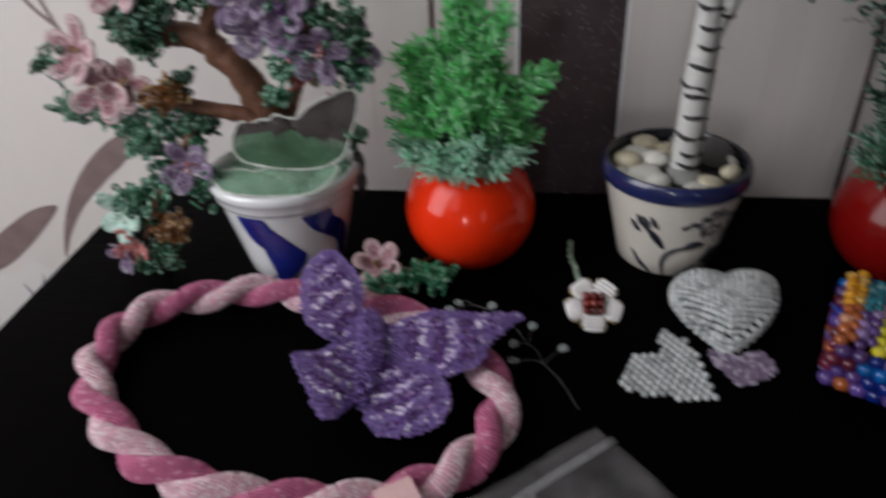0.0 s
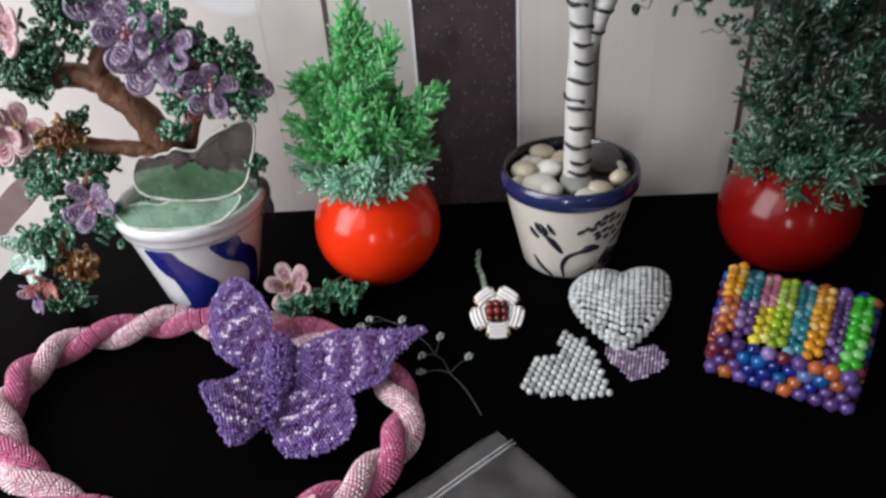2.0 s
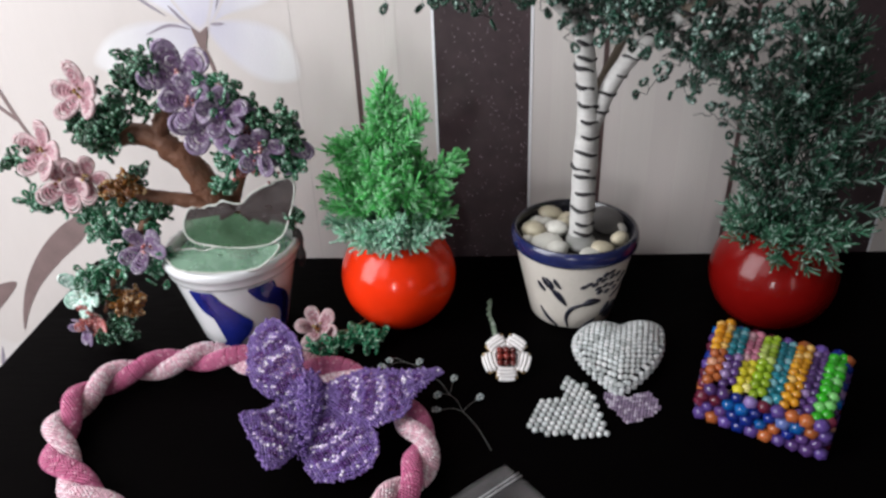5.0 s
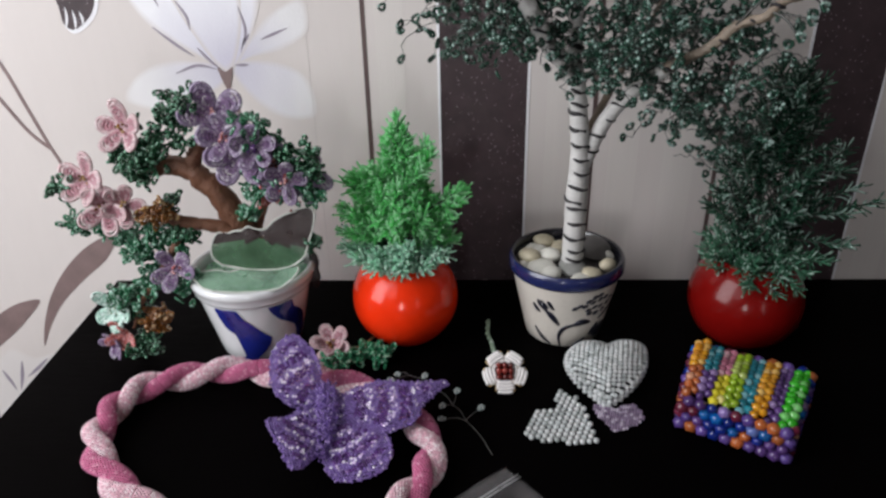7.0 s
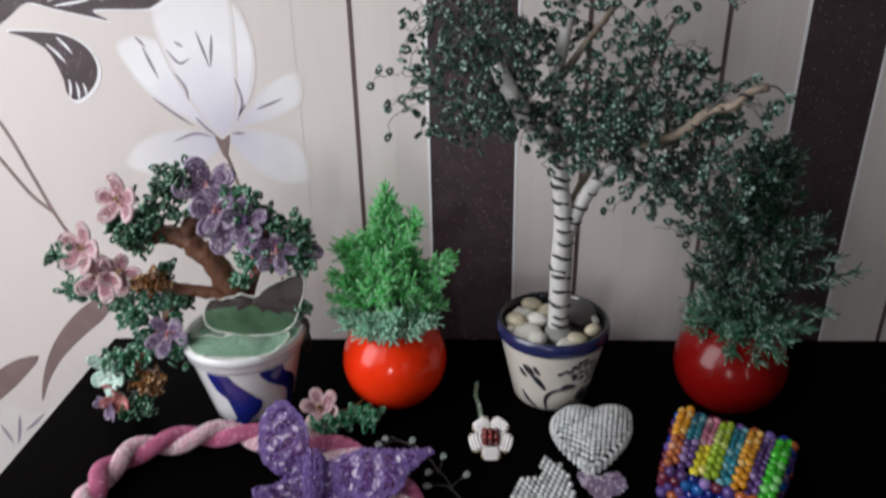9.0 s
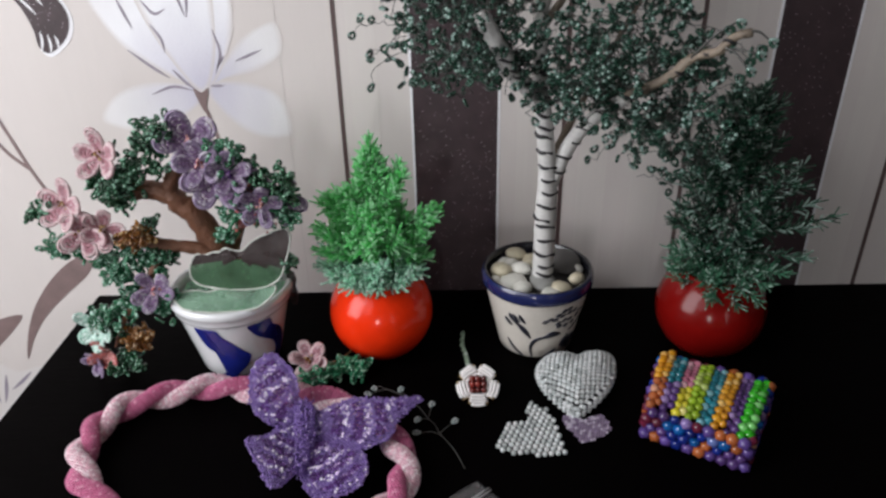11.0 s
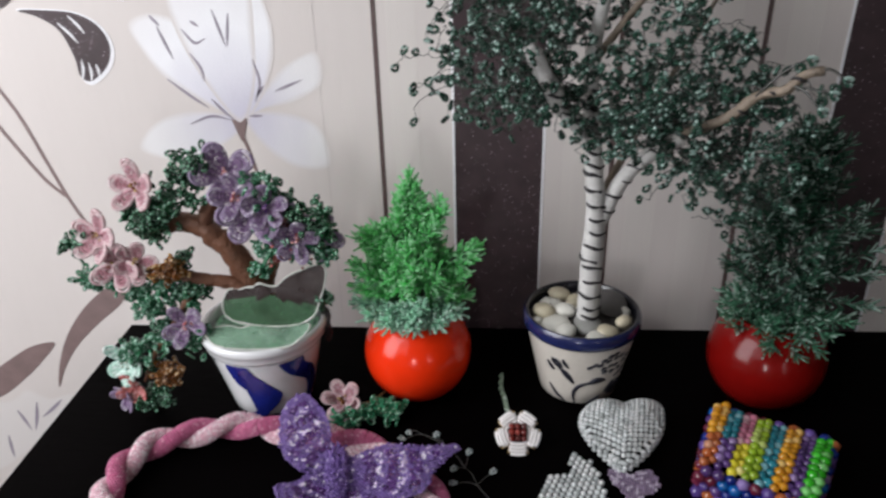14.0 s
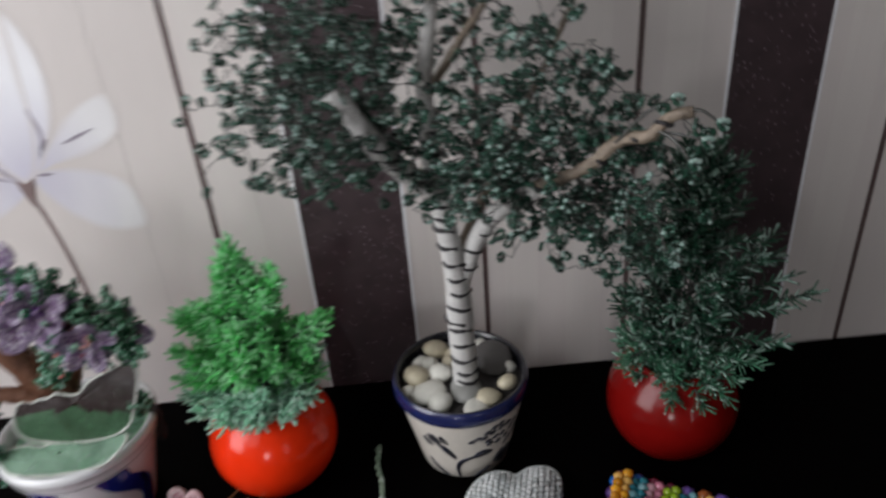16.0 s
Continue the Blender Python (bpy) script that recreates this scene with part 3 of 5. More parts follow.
M_WIRE = surface("dark_wire", (0.05, 0.05, 0.045), 0.4, 0.3, 200)
M_GOLD = surface("gold_thread", (0.35, 0.22, 0.08), 0.35, 0.3, 300)
M_BARK = surface("brown_clay_bark", (0.145, 0.060, 0.031), 0.6, 0.35, 70, 0.9, 260)
M_BIRCH = surface("white_thread_bark", (0.66, 0.65, 0.63), 0.45, 0.14, 60, 0.8, 380, stretch=(0.25, 0.25, 3))
M_BIRCH_TAN = surface("tan_bark", (0.19, 0.15, 0.112), 0.6, 0.5, 90, 0.8, 300)
M_MARK = surface("black_bark_marks", (0.018, 0.016, 0.018), 0.6, 0.3, 200)
M_SOIL = surface("dark_soil", (0.03, 0.027, 0.026), 0.7, 0.4, 120, 0.8, 400)
M_MOSS = surface("mint_moss", (0.24, 0.50, 0.31), 0.55, 0.4, 130, 0.9, 420)
M_PEBBLE_W = surface("pale_pebble", (0.66, 0.65, 0.59), 0.45, 0.14, 60, 0.2, 300)
M_PEBBLE_T = surface("tan_pebble", (0.50, 0.45, 0.33), 0.45, 0.22, 60, 0.2, 300)
M_PEBBLE_G = surface("grey_pebble", (0.27, 0.27, 0.255), 0.45, 0.12, 60, 0.2, 300)
M_PEBBLE_D = surface("slate_pebble", (0.085, 0.080, 0.078), 0.45, 0.18, 60, 0.2, 300)
M_WING_EDGE = surface("white_wing_edge", (0.56, 0.58, 0.53), 0.4, 0.15, 200)
M_TAG = surface("pink_paper_tag", (0.72, 0.46, 0.46), 0.6, 0.12, 60)
M_TAG_INK = surface("dark_tag_print", (0.12, 0.10, 0.14), 0.6, 0.2, 100)
M_LABEL = surface("grey_paper_label", (0.42, 0.42, 0.43), 0.6, 0.1, 60)
M_THREAD = surface("magenta_thread", (0.32, 0.035, 0.10), 0.7, 0.4, 150, 0.9, 500)


def film_material(name, colour, share, rough, gloss=0.5):
    """Thin clear plastic: mostly see-through, with gloss and a little haze."""
    m, nt, b = nodes_of(name)
    clear = nt.nodes.new("ShaderNodeBsdfTransparent")
    clear.inputs[0].default_value = (*mixed((1, 1, 1), colour, 0.25), 1)
    b.inputs["Base Color"].default_value = (*colour, 1)
    b.inputs["Roughness"].default_value = rough
    b.inputs["Specular IOR Level"].default_value = gloss
    mx = nt.nodes.new("ShaderNodeMixShader")
    haze = ramp(nt, noise_node(nt, 45, 5), ((0.3, (share * 0.5,) * 3), (0.75, (min(1, share * 1.6),) * 3)))
    nt.links.new(haze, mx.inputs[0])
    nt.links.new(clear.outputs[0], mx.inputs[1])
    nt.links.new(b.outputs[0], mx.inputs[2])
    nt.links.new(mx.outputs[0], nt.nodes["Material Output"].inputs["Surface"])
    link_bump(nt, b, noise_node(nt, 70, 4), 0.6, 0.004)
    return m


M_FILM = film_material("clear_plastic_film", (0.55, 0.53, 0.54), 0.10, 0.10)
M_WING_SMOKE = film_material("smoky_plastic_wing", (0.035, 0.024, 0.023), 1.1, 0.4, 0.2)
M_WING_CLEAR = film_material("clear_green_wing", (0.32, 0.50, 0.37), 0.35, 0.35, 0.2)
M_WING_GREEN = film_material("green_plastic_wing", (0.065, 0.14, 0.075), 0.75, 0.4, 0.2)


def bead_objects(name, centres, radii, materials, parent, label=""):
    """Single beads as pieces of their thing; alike beads share one mesh."""
    cache = {}
    out = []
    for c, r, m in zip(centres, radii, materials):
        key = (round(r, 5), m.name)
        if key not in cache:
            bm = bmesh.new()
            bmesh.ops.create_icosphere(bm, subdivisions=1, radius=r)
            bmesh.ops.scale(bm, vec=(1, 1, 0.92), verts=bm.verts)
            me = bpy.data.meshes.new(name)
            bm.to_mesh(me)
            bm.free()
            me.materials.append(m)
            me.polygons.foreach_set("use_smooth", np.ones(len(me.polygons), bool))
            cache[key] = me
        ob = new(name, cache[key])
        ob.parent = parent
        ob.location = Vector(c) - parent.location
        ob.rotation_euler = (0, 0, 2.4 * len(out))
        out.append(ob)
    return out


def beads(name, c, r, mats, parent, label="", slots=None, shape=ICO):
    """A joined mass of beads at world places, under parent."""
    return rel(bead_mesh(name, c, r, mats, None, label, slots, shape), parent)


def tubes(name, chunks, material, parent, label=""):
    return rel(mesh_ob(name, *joined(chunks), material, None, label), parent)


def loop_beads(centre, axis, out, length, width, n, r, lift=0.0):
    """Bead centres of a teardrop loop that leaves centre along out."""
    out, side = np.asarray(out, float), np.cross(axis, out)
    t = np.linspace(0, 2 * np.pi, n, endpoint=False) + np.pi / n
    along = length * (1 - np.cos(t)) / 2
    across = width / 2 * np.sin(t) * (0.45 + 0.55 * (1 - np.cos(t)) / 2)
    return np.asarray(centre) + along[:, None] * out + across[:, None] * side + np.asarray(axis) * (lift * (along / length) ** 1.5)[:, None]


def unit(v):
    v = np.asarray(v, float)
    return v / (np.linalg.norm(v) + 1e-12)


def inside(p, poly):
    """Whether the plane point p lies within the polygon."""
    x, y = p
    hit = False
    for (x0, y0), (x1, y1) in zip(poly, np.roll(poly, -1, 0)):
        if (y0 > y) != (y1 > y) and x < (x1 - x0) * (y - y0) / (y1 - y0) + x0:
            hit = not hit
    return hit


def edge_distance(p, poly):
    a, b = np.asarray(poly), np.roll(poly, -1, 0)
    d = b - a
    t = np.clip(((p - a) * d).sum(1) / ((d * d).sum(1) + 1e-12), 0, 1)
    return np.linalg.norm(a + d * t[:, None] - p, axis=1).min()


def hex_fill(poly, step, turn=0.0, inset=0.0):
    """Points of a close-packed grid within a polygon."""
    poly = np.asarray(poly, float)
    c = poly.mean(0)
    k = np.array([[math.cos(turn), -math.sin(turn)], [math.sin(turn), math.cos(turn)]])
    size = np.abs(poly - c).max() * 1.5
    out = []
    for i in range(-int(size / step) - 1, int(size / step) + 2):
        for j in range(-int(size / step / 0.87) - 1, int(size / step / 0.87) + 2):
            p = c + k @ np.array([(i + 0.5 * (j % 2)) * step, j * 0.866 * step])
            if inside(p, poly) and edge_distance(p, poly) >= inset:
                out.append(p)
    return np.array(out)


# ---- beaded bushes in the ball pots ----
def needle_bush(parent, name_low, name_high, at, sprigs, mats, length, r, per, seed, split, reach, tip_share=0.3):
    """Brush-like sprigs of glass needles, each ending in a small bead; a sprig is (start, end) relative to at. Low sprigs take the pale beads."""
    rng = np.random.default_rng(seed)
    low, high, wires, tips = [], [], [], ([], [])
    for a, b in sprigs:
        a, b = np.array(a) + at, np.array(b) + at
        d = unit(b - a)
        s1 = unit(np.cross(d, rng.standard_normal(3)))
        s2 = np.cross(d, s1)
        pale = b[2] - at[2] + rng.normal(0, 0.007) < split
        wires.append(tube([a, (a + b) / 2 + 0.002 * rng.standard_normal(3), b], 0.0007, 5))
        for k in range(per):
            u = reach + (1 - reach) * (k + rng.random()) / per
            ang = 2.4 * k + rng.normal(0, 0.35)
            lean = rng.uniform(0.55, 1.3) * (1 - 0.5 * max(0, u - 0.75) / 0.25)
            way = unit(d * (1.2 - 0.55 * lean) + lean * (math.cos(ang) * s1 + math.sin(ang) * s2) + (0, 0, 0.12))
            start = a + (b - a) * u
            ln = length * rng.uniform(0.6, 1.2)
            bow = 0.10 * ln * rng.standard_normal(3)
            end = start + way * ln + bow
            (low if pale else high).append(tube([start, start + way * ln * 0.35 + bow * 0.6, start + way * ln * 0.72 + bow, end], r * np.array([0.7, 1.0, 1.1, 0.8]), 5))
            if rng.random() < tip_share:
                tips[0 if pale else 1].append(end)
    tagged(tubes("twig", wires, M_WIRE, parent), kind="stuff")
    tagged(tubes(name_low, low, mats[0], parent, "pale green glass bead needles"), kind="stuff")
    tagged(tubes(name_high, high, mats[1], parent, "green glass bead needles"), kind="stuff")
    for c, m in zip(tips, mats):
        if c:
            beads("foliage_tip", c, r * 1.45, m, parent, "small glass beads at the needle tips")


def bush_sprigs(seed, count, envelope, z0, z1, rise, extras=(), squash=1.0, shift=(0, 0), lo=0.62, hi=1.04):
    """Sprigs from a middle stem out to an envelope of (height, radius)."""
    rng = np.random.default_rng(seed)
    hs, rs = zip(*envelope)
    out = []
    for k in range(count):
        z = z0 + (z1 - z0) * ((k + 0.5) / count) ** 0.9
        ang = 2.39996 * k + rng.normal(0, 0.25)
        rad = np.interp(z, hs, rs) * rng.uniform(lo, hi)
        end = np.array([rad * math.cos(ang) + shift[0], squash * rad * math.sin(ang) + shift[1], z])
        start = np.array([end[0] * 0.12, end[1] * 0.12, max(0.062, z - rise * rng.uniform(0.7, 1.2))])
        out.append((start, end))
    return out + [(np.array(a), np.array(b)) for a, b in extras]


GP = np.array([0.1175, 0.6525, 0.0])
GREEN_ARMS = (
    # crown plume, shoulders and the long tufts at the sides
    ((0, 0, 0.150), (0.000, -0.004, 0.205)), ((0, 0, 0.150), (-0.004, -0.006, 0.196)), ((0, 0, 0.150), (0.005, -0.004, 0.194)), ((0, 0, 0.140), (-0.008, -0.010, 0.186)), ((0, 0, 0.140), (0.010, -0.010, 0.182)),
    ((0, 0, 0.135), (0.027, -0.012, 0.178)), ((0, 0, 0.135), (0.024, -0.004, 0.184)), ((0, 0, 0.130), (0.020, -0.020, 0.170)), ((0, 0, 0.125), (-0.020, -0.018, 0.168)), ((0, 0, 0.125), (-0.030, -0.010, 0.162)), ((0, 0, 0.120), (-0.040, -0.008, 0.158)), ((0, 0, 0.120), (-0.046, -0.004, 0.150)),
    ((0.005, 0, 0.110), (0.048, -0.014, 0.146)), ((0.010, 0, 0.112), (0.050, -0.018, 0.138)), ((0.010, 0, 0.105), (0.052, -0.006, 0.142)), ((0.010, 0, 0.105), (0.050, 0.006, 0.134)), ((0.01, 0, 0.10), (0.042, -0.024, 0.126)),
    ((0, 0, 0.105), (-0.048, -0.012, 0.130)), ((0, 0, 0.100), (-0.050, -0.004, 0.120)), ((0, -0.01, 0.095), (-0.046, -0.022, 0.112)), ((0, -0.01, 0.10), (0.004, -0.040, 0.140)), ((0, -0.01, 0.10), (-0.016, -0.038, 0.132)), ((0, -0.01, 0.10), (0.022, -0.038, 0.134)),
    ((0, -0.01, 0.085), (-0.046, -0.020, 0.096)), ((0, -0.01, 0.085), (-0.036, -0.032, 0.090)), ((0, -0.01, 0.08), (-0.020, -0.042, 0.088)), ((0, -0.01, 0.08), (0.002, -0.044, 0.086)), ((0, -0.01, 0.08), (0.022, -0.040, 0.088)), ((0, -0.01, 0.085), (0.036, -0.030, 0.094)), ((0, -0.01, 0.085), (0.044, -0.016, 0.102)),
)
needle_bush(
    green_plant, "lower_foliage", "upper_foliage", GP,
    bush_sprigs(3, 58, ((0.080, 0.040), (0.10, 0.046), (0.125, 0.046), (0.145, 0.036), (0.158, 0.022), (0.17, 0.012), (0.195, 0.005)), 0.082, 0.190, 0.030, lo=0.5, hi=1.08, extras=GREEN_ARMS)
    + bush_sprigs(5, 26, ((0.074, 0.030), (0.085, 0.041), (0.1, 0.046)), 0.076, 0.100, 0.014, lo=0.75),
    (B_MINT, B_GREEN), 0.0108, 0.00086, 72, 11, 0.106, 0.35, 0.6)
DP = np.array([0.429, 0.6545, 0.0])
FIR_ARMS = (
    ((0.01, -0.01, 0.11), (0.082, -0.028, 0.140)), ((0.01, -0.01, 0.10), (0.064, -0.036, 0.104)), ((0.01, -0.01, 0.12), (0.068, -0.020, 0.150)), ((0.01, -0.01, 0.12), (0.060, -0.030, 0.130)), ((0.01, -0.01, 0.13), (0.060, -0.010, 0.162)), ((0.01, -0.01, 0.14), (0.052, -0.016, 0.182)),
    ((0, -0.01, 0.09), (0.030, -0.045, 0.082)), ((0, -0.01, 0.09), (0.045, -0.040, 0.090)), ((0, -0.01, 0.08), (0.004, -0.050, 0.066)), ((0, -0.01, 0.08), (-0.018, -0.048, 0.070)), ((0, -0.01, 0.08), (0.022, -0.048, 0.070)), ((0, -0.01, 0.09), (-0.044, -0.03, 0.100)), ((-0.01, 0, 0.12), (-0.050, -0.02, 0.150)), ((-0.01, 0, 0.14), (-0.036, -0.03, 0.185)),
    ((0, 0, 0.19), (0.012, -0.010, 0.250)), ((0, 0, 0.19), (0.004, -0.014, 0.242)), ((0, 0, 0.18), (0.024, -0.012, 0.236)),
)
needle_bush(
    dark_plant, "lower_foliage", "upper_foliage", DP,
    bush_sprigs(7, 112, ((0.07, 0.042), (0.10, 0.050), (0.14, 0.053), (0.17, 0.047), (0.20, 0.037), (0.225, 0.026), (0.245, 0.012)), 0.074, 0.244, 0.034, lo=0.35, hi=1.08, shift=(0.006, -0.002), extras=FIR_ARMS)
    + bush_sprigs(9, 36, ((0.064, 0.034), (0.075, 0.042), (0.09, 0.046)), 0.064, 0.090, 0.010, lo=0.7),
    (B_FIR_PALE, B_FIR), 0.0098, 0.00068, 46, 12, 0.104, 0.25, 0.30)

# ---- the birch ----
birch = empty("potted_birch", (0.2645, 0.6545, 0), "beaded birch tree with white trunk in a cream and blue pot", "plant")
pot = mesh_ob("pot", *lathe([(0, 0), (0.0325, 0.0), (0.0345, 0.002), (0.0368, 0.012), (0.0410, 0.031), (0.0450, 0.049), (0.0477, 0.062), (0.0486, 0.0685)], 64), M_STONEWARE, birch, "cream stoneware pot body with dark painted flowers")
rel(mesh_ob("rim", *lathe([(0.0474, 0.0665), (0.0502, 0.0668), (0.0515, 0.0690), (0.0519, 0.0730), (0.0515, 0.0770), (0.0506, 0.0792), (0.0498, 0.0800)], 64), M_RIM_BLUE, None, "glossy dark blue rim"), pot)
rel(mesh_ob("rim_lip", *lathe([(0.0498, 0.0800), (0.0486, 0.0803), (0.0471, 0.0792), (0.0464, 0.0730), (0.0462, 0.063)], 64), M_RIM_DARK, None, "near black glazed inner lip"), pot)
bpy.data.objects["rim_lip"].matrix_parent_inverse = Matrix.Identity(4)
bpy.data.objects["rim"].matrix_parent_inverse = Matrix.Identity(4)
mesh_ob("soil", *lathe([(0.0460, 0.0690), (0.03, 0.0700), (0.012, 0.0704), (0, 0.0704)], 40), M_SOIL, birch)


def pot_radius(z):
    return float(np.interp(z, (0.002, 0.012, 0.031, 0.049, 0.062, 0.0685), (0.0345, 0.0368, 0.0410, 0.0450, 0.0477, 0.0486)))


def on_pot(centre, radius, angle, z, lift):
    """A place on a pot's wall; angle 0 faces the room, positive to the right."""
    r = radius(z) + lift
    return (centre[0] + r * math.sin(angle), centre[1] - r * math.cos(angle), z)


def pot_stroke(name, pts, width, material, parent, centre, radius, n=18, taper=True):
    """A painted stroke that follows the pot's wall; points are (angle, height)."""
    p = smooth_line(pts, n)
    d = np.gradient(p * (0.042, 1), axis=0)
    d /= np.linalg.norm(d, axis=1)[:, None]
    nrm = np.stack([-d[:, 1] / 0.042, d[:, 0]], 1)
    w = width * (0.25 + 0.75 * np.sin(np.linspace(0.1, np.pi - 0.1, n))) if taper else np.full(n, width)
    a, b = p + nrm * w[:, None] / 2, p - nrm * w[:, None] / 2
    vs = [on_pot(centre, radius, *q, lift) for lift in (0.0005, -0.0004) for side in (a, b) for q in side]
    fs = []
    for i in range(n - 1):
        fs += [(i, i + 1, n + i + 1, n + i), (2 * n + i, 3 * n + i, 3 * n + i + 1, 2 * n + i + 1), (i, 2 * n + i, 2 * n + i + 1, i + 1), (n + i, n + i + 1, 3 * n + i + 1, 3 * n + i)]
    return mesh_ob(name, vs, fs, material, parent)


BC = (0.0, 0.0)
STROKES = (
    # the closed bud: three pointed petals, a heart and a tapering calyx
    ([(-0.78, 0.047), (-0.71, 0.042), (-0.63, 0.0385)], 0.0026), ([(-0.66, 0.053), (-0.62, 0.048), (-0.55, 0.043)], 0.0024), ([(-0.60, 0.053), (-0.52, 0.049), (-0.45, 0.044)], 0.0018),
    ([(-0.45, 0.054), (-0.40, 0.049), (-0.33, 0.0445)], 0.0022), ([(-0.62, 0.045), (-0.56, 0.047), (-0.50, 0.044), (-0.54, 0.041)], 0.0016), ([(-0.50, 0.0425), (-0.38, 0.037), (-0.22, 0.027)], 0.0036),
    # long leaf, curling stem and its leaf
    ([(-0.82, 0.019), (-0.66, 0.0095), (-0.42, 0.002)], 0.0026), ([(-0.18, 0.002), (-0.22, 0.014), (-0.12, 0.0235), (0.05, 0.0275), (0.20, 0.029)], 0.0024), ([(0.10, 0.0275), (0.26, 0.0305), (0.47, 0.0295)], 0.0046),
    ([(0.12, 0.002), (0.26, 0.0055), (0.45, 0.010)], 0.0022), ([(0.70, 0.030), (0.90, 0.0345), (1.12, 0.0425)], 0.0020),
    # the dark rosette low on the side
    ([(0.55, 0.012), (0.66, 0.019), (0.74, 0.025)], 0.0040), ([(0.66, 0.009), (0.80, 0.015), (0.92, 0.023)], 0.0046), ([(0.80, 0.006), (0.95, 0.013), (1.05, 0.021)], 0.0040),
)
for pts, w in STROKES:
    pot_stroke("painted_stroke", pts, w * 1.6, M_DECAL, pot, BC, pot_radius)
# the blossom: short dabs round a pale heart
for a, z, s in ((0.08, 0.0475, 3.0), (0.17, 0.0500, 2.6), (0.28, 0.0490, 3.0), (0.34, 0.0540, 3.2), (0.46, 0.0575, 3.4), (0.58, 0.0585, 3.0), (0.44, 0.0520, 2.4), (0.60, 0.0535, 2.6), (0.74, 0.0540, 3.0), (0.36, 0.0440, 3.0), (0.50, 0.0460, 2.6), (0.64, 0.0455, 2.8), (0.40, 0.0400, 3.4), (0.56, 0.0390, 3.4), (0.74, 0.0400, 3.0), (0.84, 0.0460, 2.8), (0.92, 0.0500, 2.8)):
    pot_stroke("painted_petal", [(a - 0.06, z - 0.0014), (a, z), (a + 0.06, z + 0.0014)], 1.3 * s / 1000, M_DECAL, pot, BC, pot_radius, 8)

PEBBLES = (
    (-0.017, 0.034, 0.0110, 0.0068, "T"), (-0.029, 0.020, 0.0075, 0.0055, "W"), (-0.022, 0.016, 0.0080, 0.0060, "W"), (-0.034, 0.002, 0.0115, 0.0085, "T"), (-0.015, 0.003, 0.0100, 0.0085, "W"), (-0.025, -0.016, 0.0135, 0.0048, "W"),
    (-0.017, -0.029, 0.0112, 0.0062, "W"), (0.003, -0.016, 0.0142, 0.0058, "G"), (-0.006, 0.018, 0.0075, 0.0055, "T"), (0.019, -0.026, 0.0098, 0.0050, "T"), (0.034, -0.014, 0.0085, 0.0070, "T"), (0.009, -0.037, 0.0135, 0.0036, "W"), (0.008, 0.036, 0.0085, 0.0055, "G"), (0.037, 0.006, 0.0070, 0.0055, "W"), (-0.002, 0.028, 0.0085, 0.0050, "T"), (-0.040, -0.012, 0.0070, 0.0045, "W"), (0.020, 0.034, 0.0085, 0.0050, "W"),
)
bm = bmesh.new()
bmesh.ops.create_icosphere(bm, subdivisions=3, radius=1)
bmesh.ops.transform(bm, matrix=pose(0.0265, 0.013, 0.0775, 16, -6, 20) @ Matrix.Diagonal((0.0150, 0.0165, 0.0042, 1)), verts=bm.verts)
part("pebble", bm, M_PEBBLE_D, birch, "large flat slate pebble")
for k, (x, y, s, h, kind) in enumerate(PEBBLES):
    bm = bmesh.new()
    bmesh.ops.create_icosphere(bm, subdivisions=2, radius=1)
    for v in bm.verts:
        v.co *= 1 + 0.16 * noise.noise(v.co * 0.9 + Vector((k * 3.1, 0, 0)))
    bmesh.ops.transform(bm, matrix=pose(x, y, 0.0706 + h * 0.55, random.uniform(-8, 8), random.uniform(-8, 8), 40 * k) @ Matrix.Diagonal((s * 1.0, s * random.uniform(0.72, 0.92), h * 0.85, 1)), verts=bm.verts)
    part("pebble", bm, {"T": M_PEBBLE_T, "W": M_PEBBLE_W, "G": M_PEBBLE_G, "D": M_PEBBLE_D}[kind], birch)

TRUNK = [(0.2685, 0.648, 0.064), (0.268, 0.645, 0.086), (0.267, 0.638, 0.138), (0.2655, 0.630, 0.185), (0.260, 0.626, 0.233), (0.256, 0.626, 0.262), (0.256, 0.630, 0.31), (0.264, 0.635, 0.36), (0.268, 0.638, 0.41)]
tp = smooth_line(TRUNK, 60)
trunk = tubes("trunk", [tube(tp, np.interp(np.linspace(0, 1, 60), (0, 0.28, 0.36, 0.6, 1), (0.0096, 0.0092, 0.0078, 0.0062, 0.003)), 14, wobble=0.025, seed=4)], M_BIRCH, birch, "white thread-wrapped trunk with black marks")
BOUGHS = {
    "right": [(0.2675, 0.634, 0.168), (0.2735, 0.631, 0.187), (0.282, 0.627, 0.209), (0.294, 0.614, 0.232), (0.312, 0.58, 0.262), (0.334, 0.558, 0.281), (0.347, 0.552, 0.296), (0.358, 0.54, 0.302), (0.365, 0.536, 0.312), (0.374, 0.53, 0.316)],
    "left": [(0.257, 0.624, 0.246), (0.246, 0.611, 0.260), (0.232, 0.600, 0.277), (0.217, 0.594, 0.304), (0.207, 0.594, 0.32)],
    "middle": [(0.256, 0.63, 0.30), (0.275, 0.625, 0.33), (0.295, 0.62, 0.36), (0.31, 0.618, 0.40)],
    "back": [(0.27, 0.63, 0.20), (0.30, 0.65, 0.25), (0.33, 0.665, 0.30), (0.35, 0.67, 0.34)],
}
for key, pts in BOUGHS.items():
    p = smooth_line(pts, 30)
    tubes("limb", [tube(p, np.linspace(0.0066, 0.0052, 30) if key == "left" else np.linspace(0.0042, 0.0026, 30) if key == "right" else np.linspace(0.0030, 0.0014, 30), 10, wobble=0.14, seed=len(key))], M_BIRCH if key == "left" else M_BIRCH_TAN, birch)
